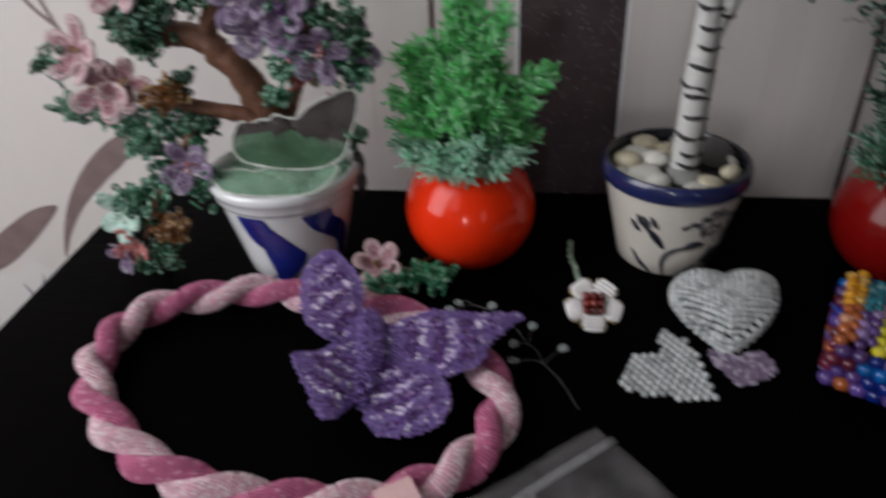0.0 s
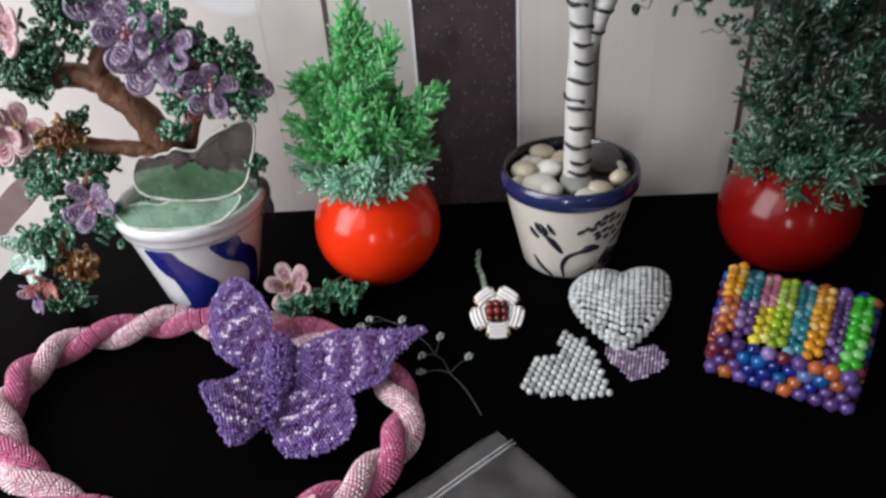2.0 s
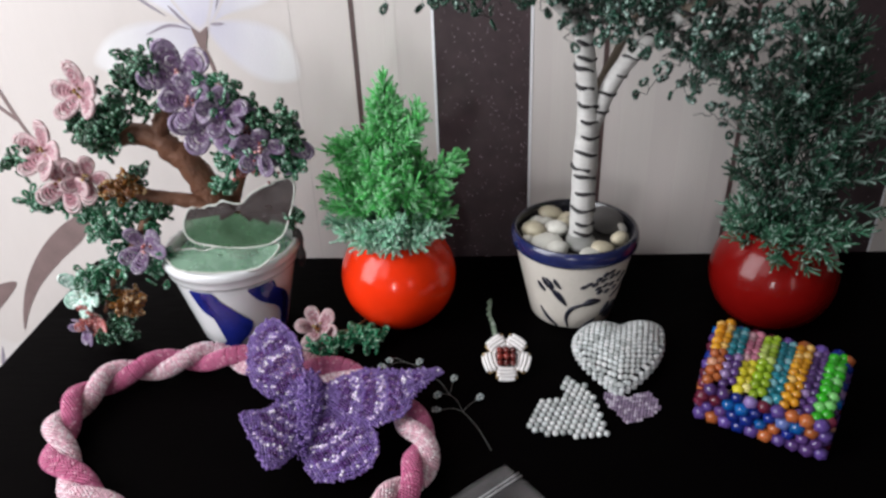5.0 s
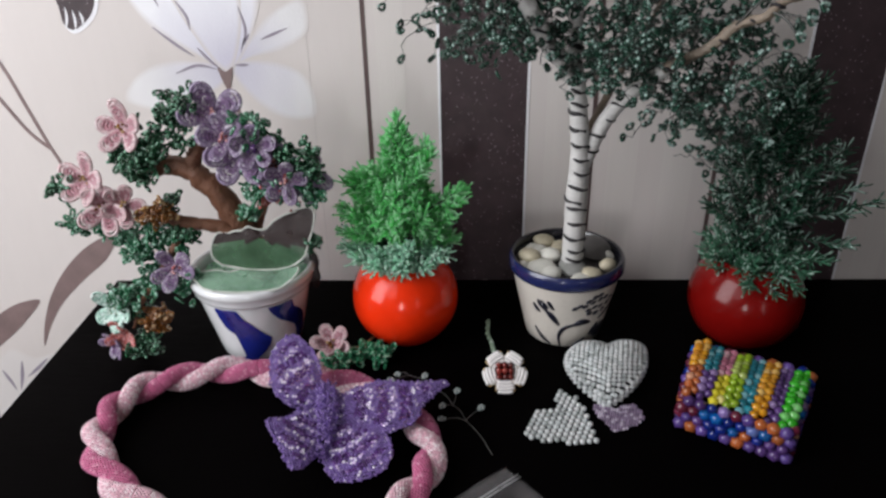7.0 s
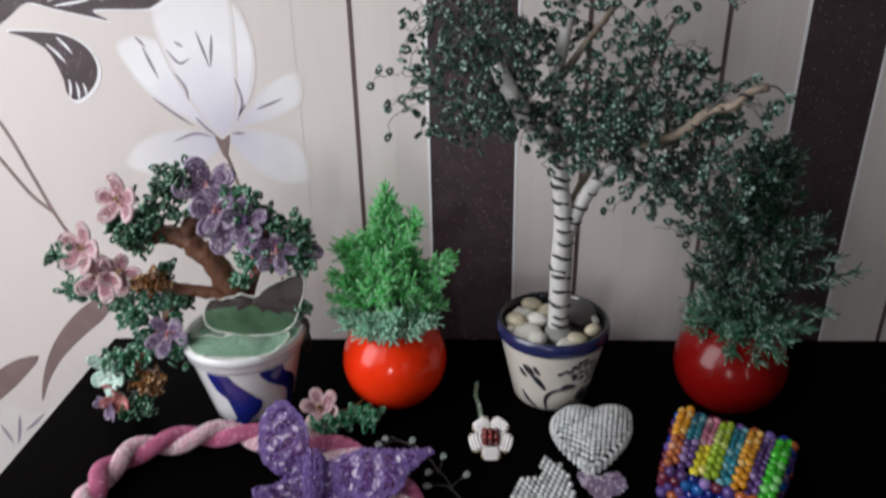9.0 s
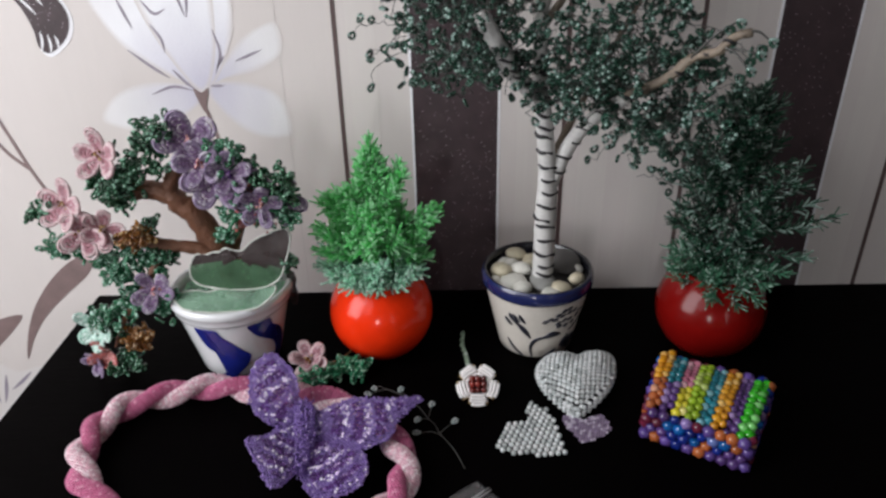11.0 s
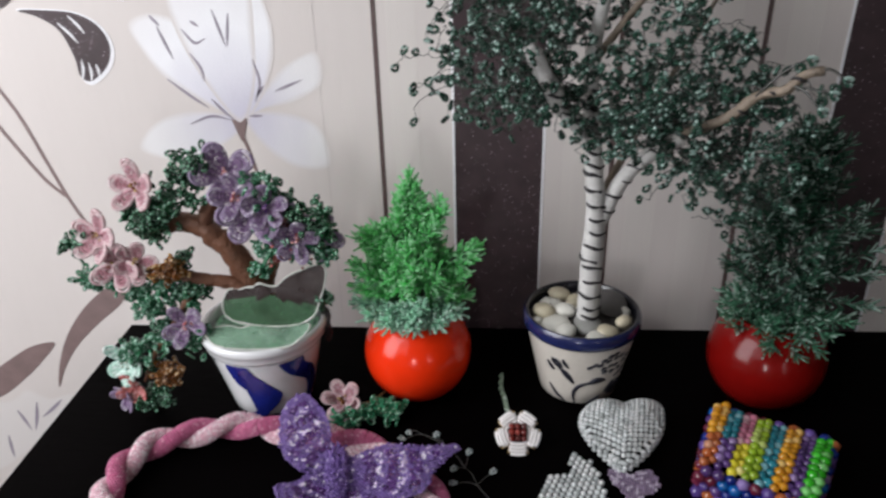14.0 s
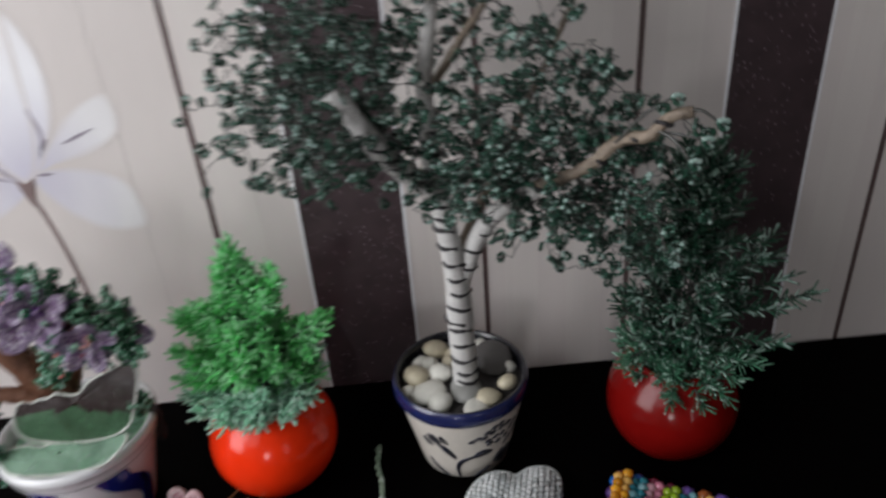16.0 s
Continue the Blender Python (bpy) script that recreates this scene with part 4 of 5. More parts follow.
tubes("limb", [tube(smooth_line(BOUGHS["right"][:5], 20), np.linspace(0.0072, 0.0050, 20), 12, wobble=0.03)], M_BIRCH, birch)
marks = []
rng = np.random.default_rng(8)
for k in range(21):
    i = 3 + int(k * 1.85)
    c, r = tp[i], np.interp(i / 59, (0, 0.28, 0.36, 0.6, 1), (0.0096, 0.0092, 0.0078, 0.0062, 0.003)) + 0.0001
    a0 = math.pi * 1.5 + rng.normal(-0.05, 0.45)
    span = rng.uniform(1.7, 2.9)
    ang = np.linspace(a0 - span / 2, a0 + span / 2, 9)
    arc = np.stack([c[0] + r * np.cos(ang), c[1] + r * np.sin(ang), c[2] + 0.0007 * np.sin(3 * ang + k) - 0.0013 * (ang - a0)], 1)
    marks.append(tube(arc, 0.0006 + 0.0013 * np.abs(np.sin(np.linspace(0.4, np.pi * rng.uniform(0.9, 1.7), 9))) * rng.uniform(0.7, 1.3), 5))
for key in ("left", "right"):
    lp = smooth_line(BOUGHS[key], 30)
    for k in range(9):
        i = (3, 5, 7, 9, 11, 13, 17, 21, 25)[k] if key == "right" else 3 + 2 * k
        ang = np.linspace(0, 2 * np.pi * rng.uniform(0.4, 0.8), 9) + rng.uniform(2.5, 4.5)
        arc = np.stack([lp[i][0] + (0.0064 if key == "left" else 0.0076 - 0.00017 * i if i < 14 else 0.0040) * np.cos(ang), lp[i][1] + (0.0064 if key == "left" else 0.0076 - 0.00017 * i if i < 14 else 0.0040) * np.sin(ang), lp[i][2] + 0.0012 * np.sin(2 * ang)], 1)
        marks.append(tube(arc, 0.0005 + 0.0007 * np.sin(np.linspace(0.3, 2.9, 9)), 5))
for m in marks:
    mesh_ob("bark_mark", *m, M_MARK, trunk)


for a, b in (((0.352, 0.545, 0.300), (0.378, 0.525, 0.304)), ((0.360, 0.538, 0.306), (0.372, 0.522, 0.295)), ((0.345, 0.55, 0.296), (0.366, 0.535, 0.322)), ((0.37, 0.532, 0.316), (0.384, 0.525, 0.312))):
    mid = (np.array(a) + b) / 2 + (0, 0, 0.003)
    tubes("twig", [tube(smooth_line([a, mid, b], 8), np.linspace(0.0011, 0.0006, 8), 5)], M_WIRE, birch)
    tip = [loop_beads(np.array(b) + o, unit((0.3, -1, o[0] * 90)), unit((1, 0.2, -0.6)), 0.0054, 0.0052, 8, 0.001) for o in ((0, 0, 0), (-0.006, 0.001, -0.004))]
    beads("leaf", np.vstack(tip), 0.0016, B_DARK, birch)


def hanging_twigs(parent, clumps, seed):
    """Drooping wire twigs with small round bead leaves; each clump is (anchor, spread, twigs, length)."""
    rng = np.random.default_rng(seed)
    wires, leaf = [], []
    for anchor, spread, count, length in clumps:
        for _ in range(count):
            start = np.array(anchor) + np.array(spread) * rng.uniform(-1, 1, 3)
            head = rng.uniform(0, 2 * np.pi)
            out = np.array([math.cos(head), 0.75 * math.sin(head), rng.uniform(-0.15, 0.55)])
            n = 12
            s = np.linspace(0, 1, n)[:, None] * length * rng.uniform(0.65, 1.25)
            p = start + out * s * 0.75 + np.array([0, 0, -1.0]) * s**2 * rng.uniform(5, 9) * 0.9
            p += 0.0012 * rng.standard_normal((n, 3))
            p[:, 1] = np.minimum(p[:, 1], WALL_Y - 0.008)
            wires.append(tube(p, 0.00032, 4))
            q = smooth_line(p, int(np.linalg.norm(np.diff(p, axis=0), axis=1).sum() / 0.0090) + 2)
            for k, c in enumerate(q[2:]):
                side = unit(rng.standard_normal(3) + (0, 0, -0.5))
                wires.append(tube([c, c + side * 0.005, c + side * 0.0075], 0.00028, 3))
                c = c + side * 0.0075
                ax = unit(rng.standard_normal(3))
                o = unit(np.cross(ax, rng.standard_normal(3)))
                leaf.append(loop_beads(c, ax, o, 0.0060, 0.0056, 8, 0.001))
    tagged(tubes("twig", wires, M_WIRE, parent), kind="stuff")
    leaf = np.vstack(leaf)
    leaf[:, 1] = np.minimum(leaf[:, 1], WALL_Y - 0.004)
    beads("foliage", leaf, 0.00165, B_DARK, parent, "dark green glass bead leaves", shape=OCTA)


hanging_twigs(birch, (
    ((0.258, 0.600, 0.285), (0.022, 0.015, 0.02), 16, 0.036), ((0.205, 0.625, 0.335), (0.03, 0.028, 0.03), 44, 0.065), ((0.185, 0.61, 0.305), (0.025, 0.03, 0.025), 34, 0.055), ((0.155, 0.612, 0.315), (0.012, 0.02, 0.02), 8, 0.045), ((0.22, 0.615, 0.295), (0.02, 0.025, 0.02), 18, 0.05), ((0.195, 0.62, 0.39), (0.045, 0.035, 0.03), 24, 0.065),
    ((0.295, 0.62, 0.335), (0.035, 0.04, 0.035), 26, 0.06), ((0.325, 0.61, 0.31), (0.03, 0.035, 0.03), 24, 0.055), ((0.285, 0.61, 0.275), (0.025, 0.03, 0.025), 20, 0.045), ((0.31, 0.625, 0.40), (0.05, 0.04, 0.035), 27, 0.065), ((0.255, 0.63, 0.40), (0.04, 0.04, 0.03), 22, 0.06), ((0.315, 0.605, 0.265), (0.022, 0.03, 0.018), 20, 0.045),
    ((0.296, 0.588, 0.262), (0.022, 0.018, 0.016), 22, 0.04), ((0.318, 0.572, 0.285), (0.022, 0.018, 0.014), 20, 0.042), ((0.345, 0.575, 0.29), (0.025, 0.02, 0.012), 10, 0.05), ((0.352, 0.565, 0.27), (0.022, 0.02, 0.02), 12, 0.05), ((0.345, 0.61, 0.24), (0.022, 0.025, 0.02), 18, 0.05), ((0.34, 0.62, 0.205), (0.018, 0.02, 0.02), 13, 0.042), ((0.365, 0.60, 0.225), (0.018, 0.02, 0.02), 12, 0.045),
), 21)

# ---- the flowering bonsai ----
bonsai = empty("bonsai", (-0.0165, 0.634, 0), "beaded flowering bonsai in a white and cobalt pot", "plant")
bpot = mesh_ob("pot", *lathe([(0, 0), (0.0345, 0.0), (0.0365, 0.0025), (0.0388, 0.014), (0.0436, 0.034), (0.0480, 0.053), (0.0496, 0.0615), (0.0499, 0.0640), (0.0524, 0.0648), (0.0534, 0.0672), (0.0535, 0.0715), (0.0548, 0.0725), (0.0556, 0.0752), (0.0553, 0.0780), (0.0540, 0.0800), (0.0512, 0.0802), (0.0494, 0.076), (0.049, 0.062)], 64), M_WHITE_GLAZE, bonsai, "white glazed pot with cobalt blue waves")


def bpot_radius(z):
    return float(np.interp(z, (0.0025, 0.014, 0.034, 0.053, 0.0615), (0.0365, 0.0388, 0.0436, 0.0480, 0.0496)))


def pot_patch(name, outline, material, parent, radius, k=0.046):
    """A painted patch that follows the pot's wall; points are (angle, height)."""
    pts = smooth_line(outline, 46, closed=True)
    bm = bmesh.new()
    f = bm.faces.new([bm.verts.new((a * k, 0, z)) for a, z in pts])
    bmesh.ops.triangulate(bm, faces=[f])
    for _ in range(4):
        bmesh.ops.subdivide_edges(bm, edges=[e for e in bm.edges if e.calc_length() > 0.003], cuts=1)
        bmesh.ops.triangulate(bm, faces=bm.faces[:])
    for v in bm.verts:
        z = min(max(v.co.z, 0.0012), 0.0618)
        v.co = Vector(on_pot(BC, radius, v.co.x / k, z, 0.0008))
    return part(name, bm, material, parent)


WAVE_A = [(-0.46, 0.0618), (-0.22, 0.0618), (-0.06, 0.0612), (0.02, 0.0535), (0.16, 0.0455), (0.35, 0.0345), (0.50, 0.0260), (0.40, 0.0150), (0.18, 0.0060), (0.08, 0.0015), (-0.32, 0.0015), (-0.14, 0.0070), (-0.01, 0.0130), (0.02, 0.0235), (-0.12, 0.0305), (-0.35, 0.0400), (-0.43, 0.0520)]
WAVE_B = [(0.48, 0.0612), (0.70, 0.0614), (0.92, 0.0618), (0.97, 0.0540), (1.22, 0.0432), (1.38, 0.0295), (1.42, 0.0120), (1.32, 0.0040), (1.10, 0.0080), (1.12, 0.0215), (1.02, 0.0320), (0.82, 0.0400), (0.64, 0.0475)]
for turn in (0.0, 2.3, 4.0):
    for w in (WAVE_A, WAVE_B) if turn < 3 else (WAVE_A,):
        pot_patch("blue_wave", [(a + turn, z) for a, z in w], M_BLUE_GLAZE, bpot, bpot_radius)
bm = bmesh.new()
bmesh.ops.create_grid(bm, x_segments=30, y_segments=26, size=0.0492)
bmesh.ops.delete(bm, geom=[v for v in bm.verts if v.co.xy.length > 0.0492], context="VERTS")
for v in bm.verts:
    v.co.z = 0.0705 + 0.004 * noise.noise(v.co * 60) + 0.002 * noise.noise(v.co * 190) + 0.003 * (1 - v.co.xy.length / 0.0492)
part("moss", bm, M_MOSS, bonsai, "mint green crumbly moss")
rng = np.random.default_rng(31)
a, q = rng.uniform(0, 2 * np.pi, 420), 0.045 * np.sqrt(rng.random(420))
bead_mesh("moss_chips", np.stack([q * np.cos(a), q * np.sin(a), 0.0735 + 0.003 * rng.random(420)], 1), rng.uniform(0.0008, 0.0018, 420), B_CELADON, bonsai, "pale green glass chips", shape=OCTA, smooth=False)
WOOD = (
    ([(-0.006, 0.632, 0.066), (-0.012, 0.630, 0.10), (-0.021, 0.626, 0.127), (-0.029, 0.624, 0.150), (-0.041, 0.622, 0.165), (-0.050, 0.622, 0.174), (-0.066, 0.622, 0.178), (-0.084, 0.622, 0.176)], (0.0125, 0.0075)),
    ([(-0.049, 0.622, 0.174), (-0.044, 0.622, 0.188), (-0.036, 0.623, 0.200), (-0.026, 0.624, 0.212)], (0.0068, 0.0048)),
    ([(-0.010, 0.622, 0.108), (-0.030, 0.617, 0.124), (-0.055, 0.612, 0.131), (-0.078, 0.610, 0.138), (-0.098, 0.610, 0.142)], (0.0062, 0.004)),
    ([(-0.008, 0.634, 0.115), (0.002, 0.640, 0.14), (0.012, 0.642, 0.160), (0.022, 0.642, 0.175)], (0.005, 0.003)),
    ([(-0.06, 0.612, 0.13), (-0.072, 0.606, 0.108), (-0.088, 0.602, 0.085), (-0.105, 0.60, 0.062), (-0.118, 0.6, 0.035)], (0.0034, 0.0016)),
)
for k, (pts, (r0, r1)) in enumerate(WOOD):
    p = smooth_line(pts, 34)
    tubes("trunk" if k == 0 else "branch", [tube(p, np.linspace(r0, r1, 34), 12, wobble=0.07, seed=k)], M_BARK, bonsai, "gnarled brown clay trunk" if k == 0 else "")


PALER = {"bead_pale_rose": B_PETAL_EDGE, "bead_lilac": B_LILAC_EDGE}


def bead_flower(parent, at, facing, size, mat_petal, mat_heart, name="flower", petals=5, lift=0.007, seed=0, label=""):
    """A flower of bead loops: petals of two nested loops round a small heart."""
    rng = np.random.default_rng(seed)
    ax = unit(facing)
    u = unit(np.cross(ax, (0.2, 0.1, 1)))
    v = np.cross(ax, u)
    at = np.asarray(at, float)
    pts, slots = [], []
    r = 0.082 * size
    for k in range(petals):
        g = 2 * np.pi * k / petals + rng.normal(0, 0.12) + seed
        out = unit(math.cos(g) * u + math.sin(g) * v)
        rise = lift * rng.uniform(0.6, 1.6)
        for row, share in enumerate((1.0, 0.87, 0.74, 0.61, 0.48, 0.35, 0.22)):
            ln = size * share * rng.uniform(0.97, 1.03)
            n = max(8, int(2.5 * ln / (0.95 * r)))
            pts.append(loop_beads(at + out * 0.0015, ax, out, ln, ln * 0.82, n, r, rise * share - 0.0003 * row))
            slots += [0 if row < 2 else 1] * n
    ob = beads(name, np.vstack(pts), r, [PALER.get(mat_petal.name, mat_petal), mat_petal], parent, label, slots=slots)
    heart = at + 0.0022 * rng.standard_normal((10, 3)) + ax * 0.002
    hb = bead_mesh("flower_heart", heart, 0.0014, mat_heart, None)
    hb.parent = ob
    return ob


FLOWERS = (
    ((-0.093, 0.612, 0.212), (-0.3, -1, 0.35), 0.0175, B_PINK, B_AMBER, "pale pink bead loop flower"), ((-0.133, 0.612, 0.170), (-0.4, -1, 0.3), 0.018, B_PINK, B_AMBER, "pale pink bead loop flower"), ((-0.120, 0.605, 0.147), (0.0, -1, 0.1), 0.0175, B_PINK, B_AMBER, "pale pink bead loop flower"), ((-0.104, 0.606, 0.15), (0.3, -1, 0.2), 0.014, B_PINK, B_AMBER, "pale pink bead loop flower"),
    ((-0.021, 0.615, 0.222), (0.1, -1, 0.3), 0.019, B_LILAC, B_RUST, "lilac bead loop flower"), ((-0.005, 0.612, 0.190), (0.1, -1, 0.1), 0.0195, B_LILAC, B_VIOLET, "lilac bead loop flower"), ((0.022, 0.612, 0.182), (0.3, -1, 0.2), 0.0155, B_LILAC, B_RUST, "lilac and rust bead loop flower"), ((0.043, 0.618, 0.168), (0.6, -1, 0.1), 0.0155, B_LILAC, B_VIOLET, "lilac bead loop flower"),
    ((-0.070, 0.600, 0.094), (0.0, -1, 0.3), 0.0135, B_LILAC, B_RUST, "lilac bead loop flower"), ((-0.012, 0.607, 0.206), (-0.1, -1, 0.3), 0.014, B_LILAC, B_RUST, "lilac bead loop flower"), ((0.010, 0.604, 0.198), (0.1, -1, 0.4), 0.013, B_LILAC, B_VIOLET, "lilac bead loop flower"), ((0.030, 0.606, 0.170), (0.2, -1, 0.0), 0.013, B_LILAC, B_RUST, "lilac bead loop flower"), ((-0.132, 0.604, 0.052), (-0.3, -1, 0.3), 0.0165, B_CELADON, B_STEM, "pale green bead loop flower"), 
    ((-0.128, 0.600, 0.030), (-0.2, -1, -0.1), 0.012, B_RUST, B_RUST, "rust pink bead loop flower"), ((-0.140, 0.602, 0.018), (-0.4, -1, -0.2), 0.010, B_LILAC, B_LILAC, "lilac bead loop bud"), ((0.012, 0.63, 0.155), (0.3, -1, 0.1), 0.012, B_RUST, B_AMBER, "rust pink bead loop flower"),
)
for k, (at, face, size, m1, m2, text) in enumerate(FLOWERS):
    bead_flower(bonsai, at, face, size * (1.22 if m1 is B_LILAC else 1.12), m1, m2, seed=k, label=text)


def leaf_clump(parent, at, size, loops, material, seed, name="leaf_clump", length=0.0072):
    """A bunch of small bead loops that make leaves."""
    rng = np.random.default_rng(seed)
    pts = []
    for _ in range(int(loops * 2.1)):
        c = np.asarray(at) + np.asarray(size) * rng.normal(0, 0.5, 3)
        ax, o = unit(rng.standard_normal(3)), rng.standard_normal(3)
        pts.append(loop_beads(c, ax, unit(np.cross(ax, o)), length * rng.uniform(0.7, 1.1), length * 0.62, 10, 0.001))
    return beads(name, np.vstack(pts), 0.00138, material, parent)


CLUMPS = (
    (-0.045, 0.232, 0.012, 22, 0), (-0.056, 0.222, 0.010, 14, 0), (-0.050, 0.205, 0.009, 12, 0), (-0.072, 0.202, 0.012, 26, 0), (-0.080, 0.190, 0.012, 22, 0), (-0.094, 0.188, 0.012, 26, 0), (-0.090, 0.176, 0.012, 24, 0), (-0.105, 0.190, 0.008, 10, 0), (-0.158, 0.161, 0.008, 14, 0), (-0.146, 0.132, 0.010, 20, 1), (-0.128, 0.128, 0.010, 18, 1),
    (-0.110, 0.120, 0.012, 26, 1), (-0.100, 0.108, 0.012, 24, 1), (-0.085, 0.120, 0.012, 22, 1), (-0.070, 0.114, 0.012, 22, 1), (-0.062, 0.122, 0.010, 16, 0), (-0.068, 0.148, 0.008, 12, 0), (-0.085, 0.092, 0.010, 18, 1), (-0.095, 0.078, 0.010, 18, 1), (-0.070, 0.072, 0.009, 14, 1), (-0.112, 0.072, 0.010, 16, 1), (-0.125, 0.066, 0.010, 16, 1), (-0.058, 0.085, 0.007, 10, 1),
    (0.004, 0.212, 0.012, 24, 1), (0.014, 0.203, 0.010, 18, 0), (0.030, 0.192, 0.012, 20, 0), (0.046, 0.185, 0.011, 22, 0), (0.052, 0.176, 0.008, 12, 0), (0.015, 0.168, 0.011, 20, 1), (0.030, 0.160, 0.012, 22, 1), (0.002, 0.162, 0.010, 14, 1), (-0.005, 0.14, 0.007, 12, 1), (0.048, 0.155, 0.008, 10, 1), (0.045, 0.112, 0.006, 12, 0), (-0.118, 0.012, 0.011, 26, 0), (-0.106, 0.022, 0.010, 16, 0), (-0.112, 0.05, 0.009, 12, 0),
)
for k, (x, z, s, n, pale) in enumerate(CLUMPS):
    leaf_clump(bonsai, (x, 0.612 if z > 0.11 else 0.603, max(z, 0.013)), (s, s * 0.9, min(s, 0.008) if z < 0.02 else s), n, B_LEAF_PALE if pale else B_LEAF, 100 + k)
for k, (x, z, s) in enumerate(((-0.080, 0.144, 0.010), (-0.070, 0.147, 0.008), (-0.092, 0.046, 0.010), (-0.100, 0.040, 0.009))):
    tagged(leaf_clump(bonsai, (x, 0.600, z), (s, s * 0.7, s * 0.8), 16, B_AMBER, 400 + k, "amber_blossom"), "bunch of amber bead loops")
sparks = np.array([0.03, 0.612, 0.165]) + np.random.default_rng(5).normal(0, 1, (26, 3)) * (0.016, 0.01, 0.012)
beads("flower_sparks", sparks, 0.0014, B_RUST, bonsai)

# ---- plastic butterfly leaning on the bonsai pot ----
deco = empty("plastic_butterfly", (0.0, 0.607, 0.08), "smoky green plastic butterfly with pale scalloped edges", "decoration")


def wing_sheet(outline, inner, name, base_mat, tip_mat, parent, edge_mat=M_WING_EDGE):
    o = smooth_line(outline, 48, closed=True)
    c = o.mean(0)
    nrm = unit(np.cross(o[12] - c, o[0] - c))
    rings = [c + (o - c) * k + nrm * 0.0015 * (1 - k) for k in (1.0, 0.66, 0.33, 0.05)]
    vs = np.vstack([np.vstack(rings), np.vstack(rings) + nrm * 0.0006])
    m, fs, sl = 48, [], []
    for lay in (0, 4):
        for k in range(3):
            for i in range(m):
                fs.append(((lay + k) * m + i, (lay + k) * m + (i + 1) % m, (lay + k + 1) * m + (i + 1) % m, (lay + k + 1) * m + i))
                sl.append(1 if rings[k][i][2] < inner else 0)
    ob = rel(mesh_ob(name, vs, fs, [tip_mat, base_mat], None, slots=sl), parent)
    edge = mesh_ob("edge", *tube(o, 0.00095, 6, closed=True, wobble=0.2), edge_mat, None, "scalloped edge")
    edge.parent = ob
    return ob


wing_sheet([(-0.034, 0.612, 0.121), (-0.026, 0.612, 0.1205), (-0.019, 0.612, 0.123), (-0.013, 0.612, 0.1235), (-0.007, 0.612, 0.127), (0.0, 0.612, 0.1245), (0.008, 0.612, 0.125), (0.017, 0.614, 0.133), (0.032, 0.616, 0.139), (0.044, 0.618, 0.142), (0.049, 0.614, 0.135), (0.044, 0.606, 0.116), (0.037, 0.603, 0.101), (0.02, 0.602, 0.093), (-0.01, 0.602, 0.0925), (-0.034, 0.604, 0.097), (-0.040, 0.608, 0.108)], 0.112, "upright_wing", M_WING_GREEN, M_WING_SMOKE, deco)
wing_sheet([(-0.057, 0.603, 0.0865), (-0.038, 0.606, 0.089), (-0.027, 0.604, 0.088), (-0.017, 0.605, 0.0905), (0.004, 0.606, 0.092), (0.024, 0.606, 0.093), (0.034, 0.601, 0.093), (0.026, 0.592, 0.085), (0.014, 0.588, 0.080), (-0.013, 0.586, 0.079), (-0.041, 0.588, 0.080), (-0.052, 0.595, 0.083)], 0.0835, "flat_wing", M_WING_CLEAR, M_WING_CLEAR, deco)

wing_sheet([(0.0345, 0.640, 0.086), (0.0390, 0.640, 0.087), (0.0415, 0.640, 0.080), (0.0405, 0.640, 0.072), (0.0415, 0.640, 0.064), (0.0395, 0.640, 0.054), (0.0360, 0.640, 0.054), (0.0345, 0.640, 0.064), (0.0350, 0.640, 0.076)], 0.02, "hanging_wing", M_WING_SMOKE, M_WING_SMOKE, deco, M_WING_SMOKE)

# ---- twisted bead rope ----
rope = empty("twisted_necklace", (0.02, 0.485, 0), "twisted hot pink and blush beaded rope necklace", "necklace")
RING = [(0.005, 0.567), (-0.026, 0.572), (-0.064, 0.561), (-0.093, 0.547), (-0.106, 0.524), (-0.107, 0.494), (-0.095, 0.467), (-0.073, 0.443), (-0.046, 0.422), (-0.012, 0.406), (0.03, 0.398), (0.083, 0.400), (0.104, 0.407), (0.124, 0.420), (0.138, 0.437), (0.147, 0.458), (0.147, 0.48), (0.135, 0.505), (0.11, 0.534), (0.077, 0.552), (0.04, 0.562)]
STRAND_R, TWIST_R = 0.0064, 0.0054
ring = smooth_line([(x, y, 0.0) for x, y in RING], 4000, closed=True)
run = np.r_[0, np.cumsum(np.linalg.norm(np.diff(np.vstack([ring, ring[:1]]), axis=0), axis=1))]
even = np.linspace(0, run[-1], 900, endpoint=False)
ring = np.stack([np.interp(even, run, np.r_[ring[:, k], ring[0, k]]) for k in range(3)], 1)
step = np.r_[0, np.cumsum(np.linalg.norm(np.diff(ring, axis=0), axis=1))]
across = np.cross(np.roll(ring, -1, 0) - np.roll(ring, 1, 0), (0, 0, 1.0))
across /= np.linalg.norm(across, axis=1)[:, None]
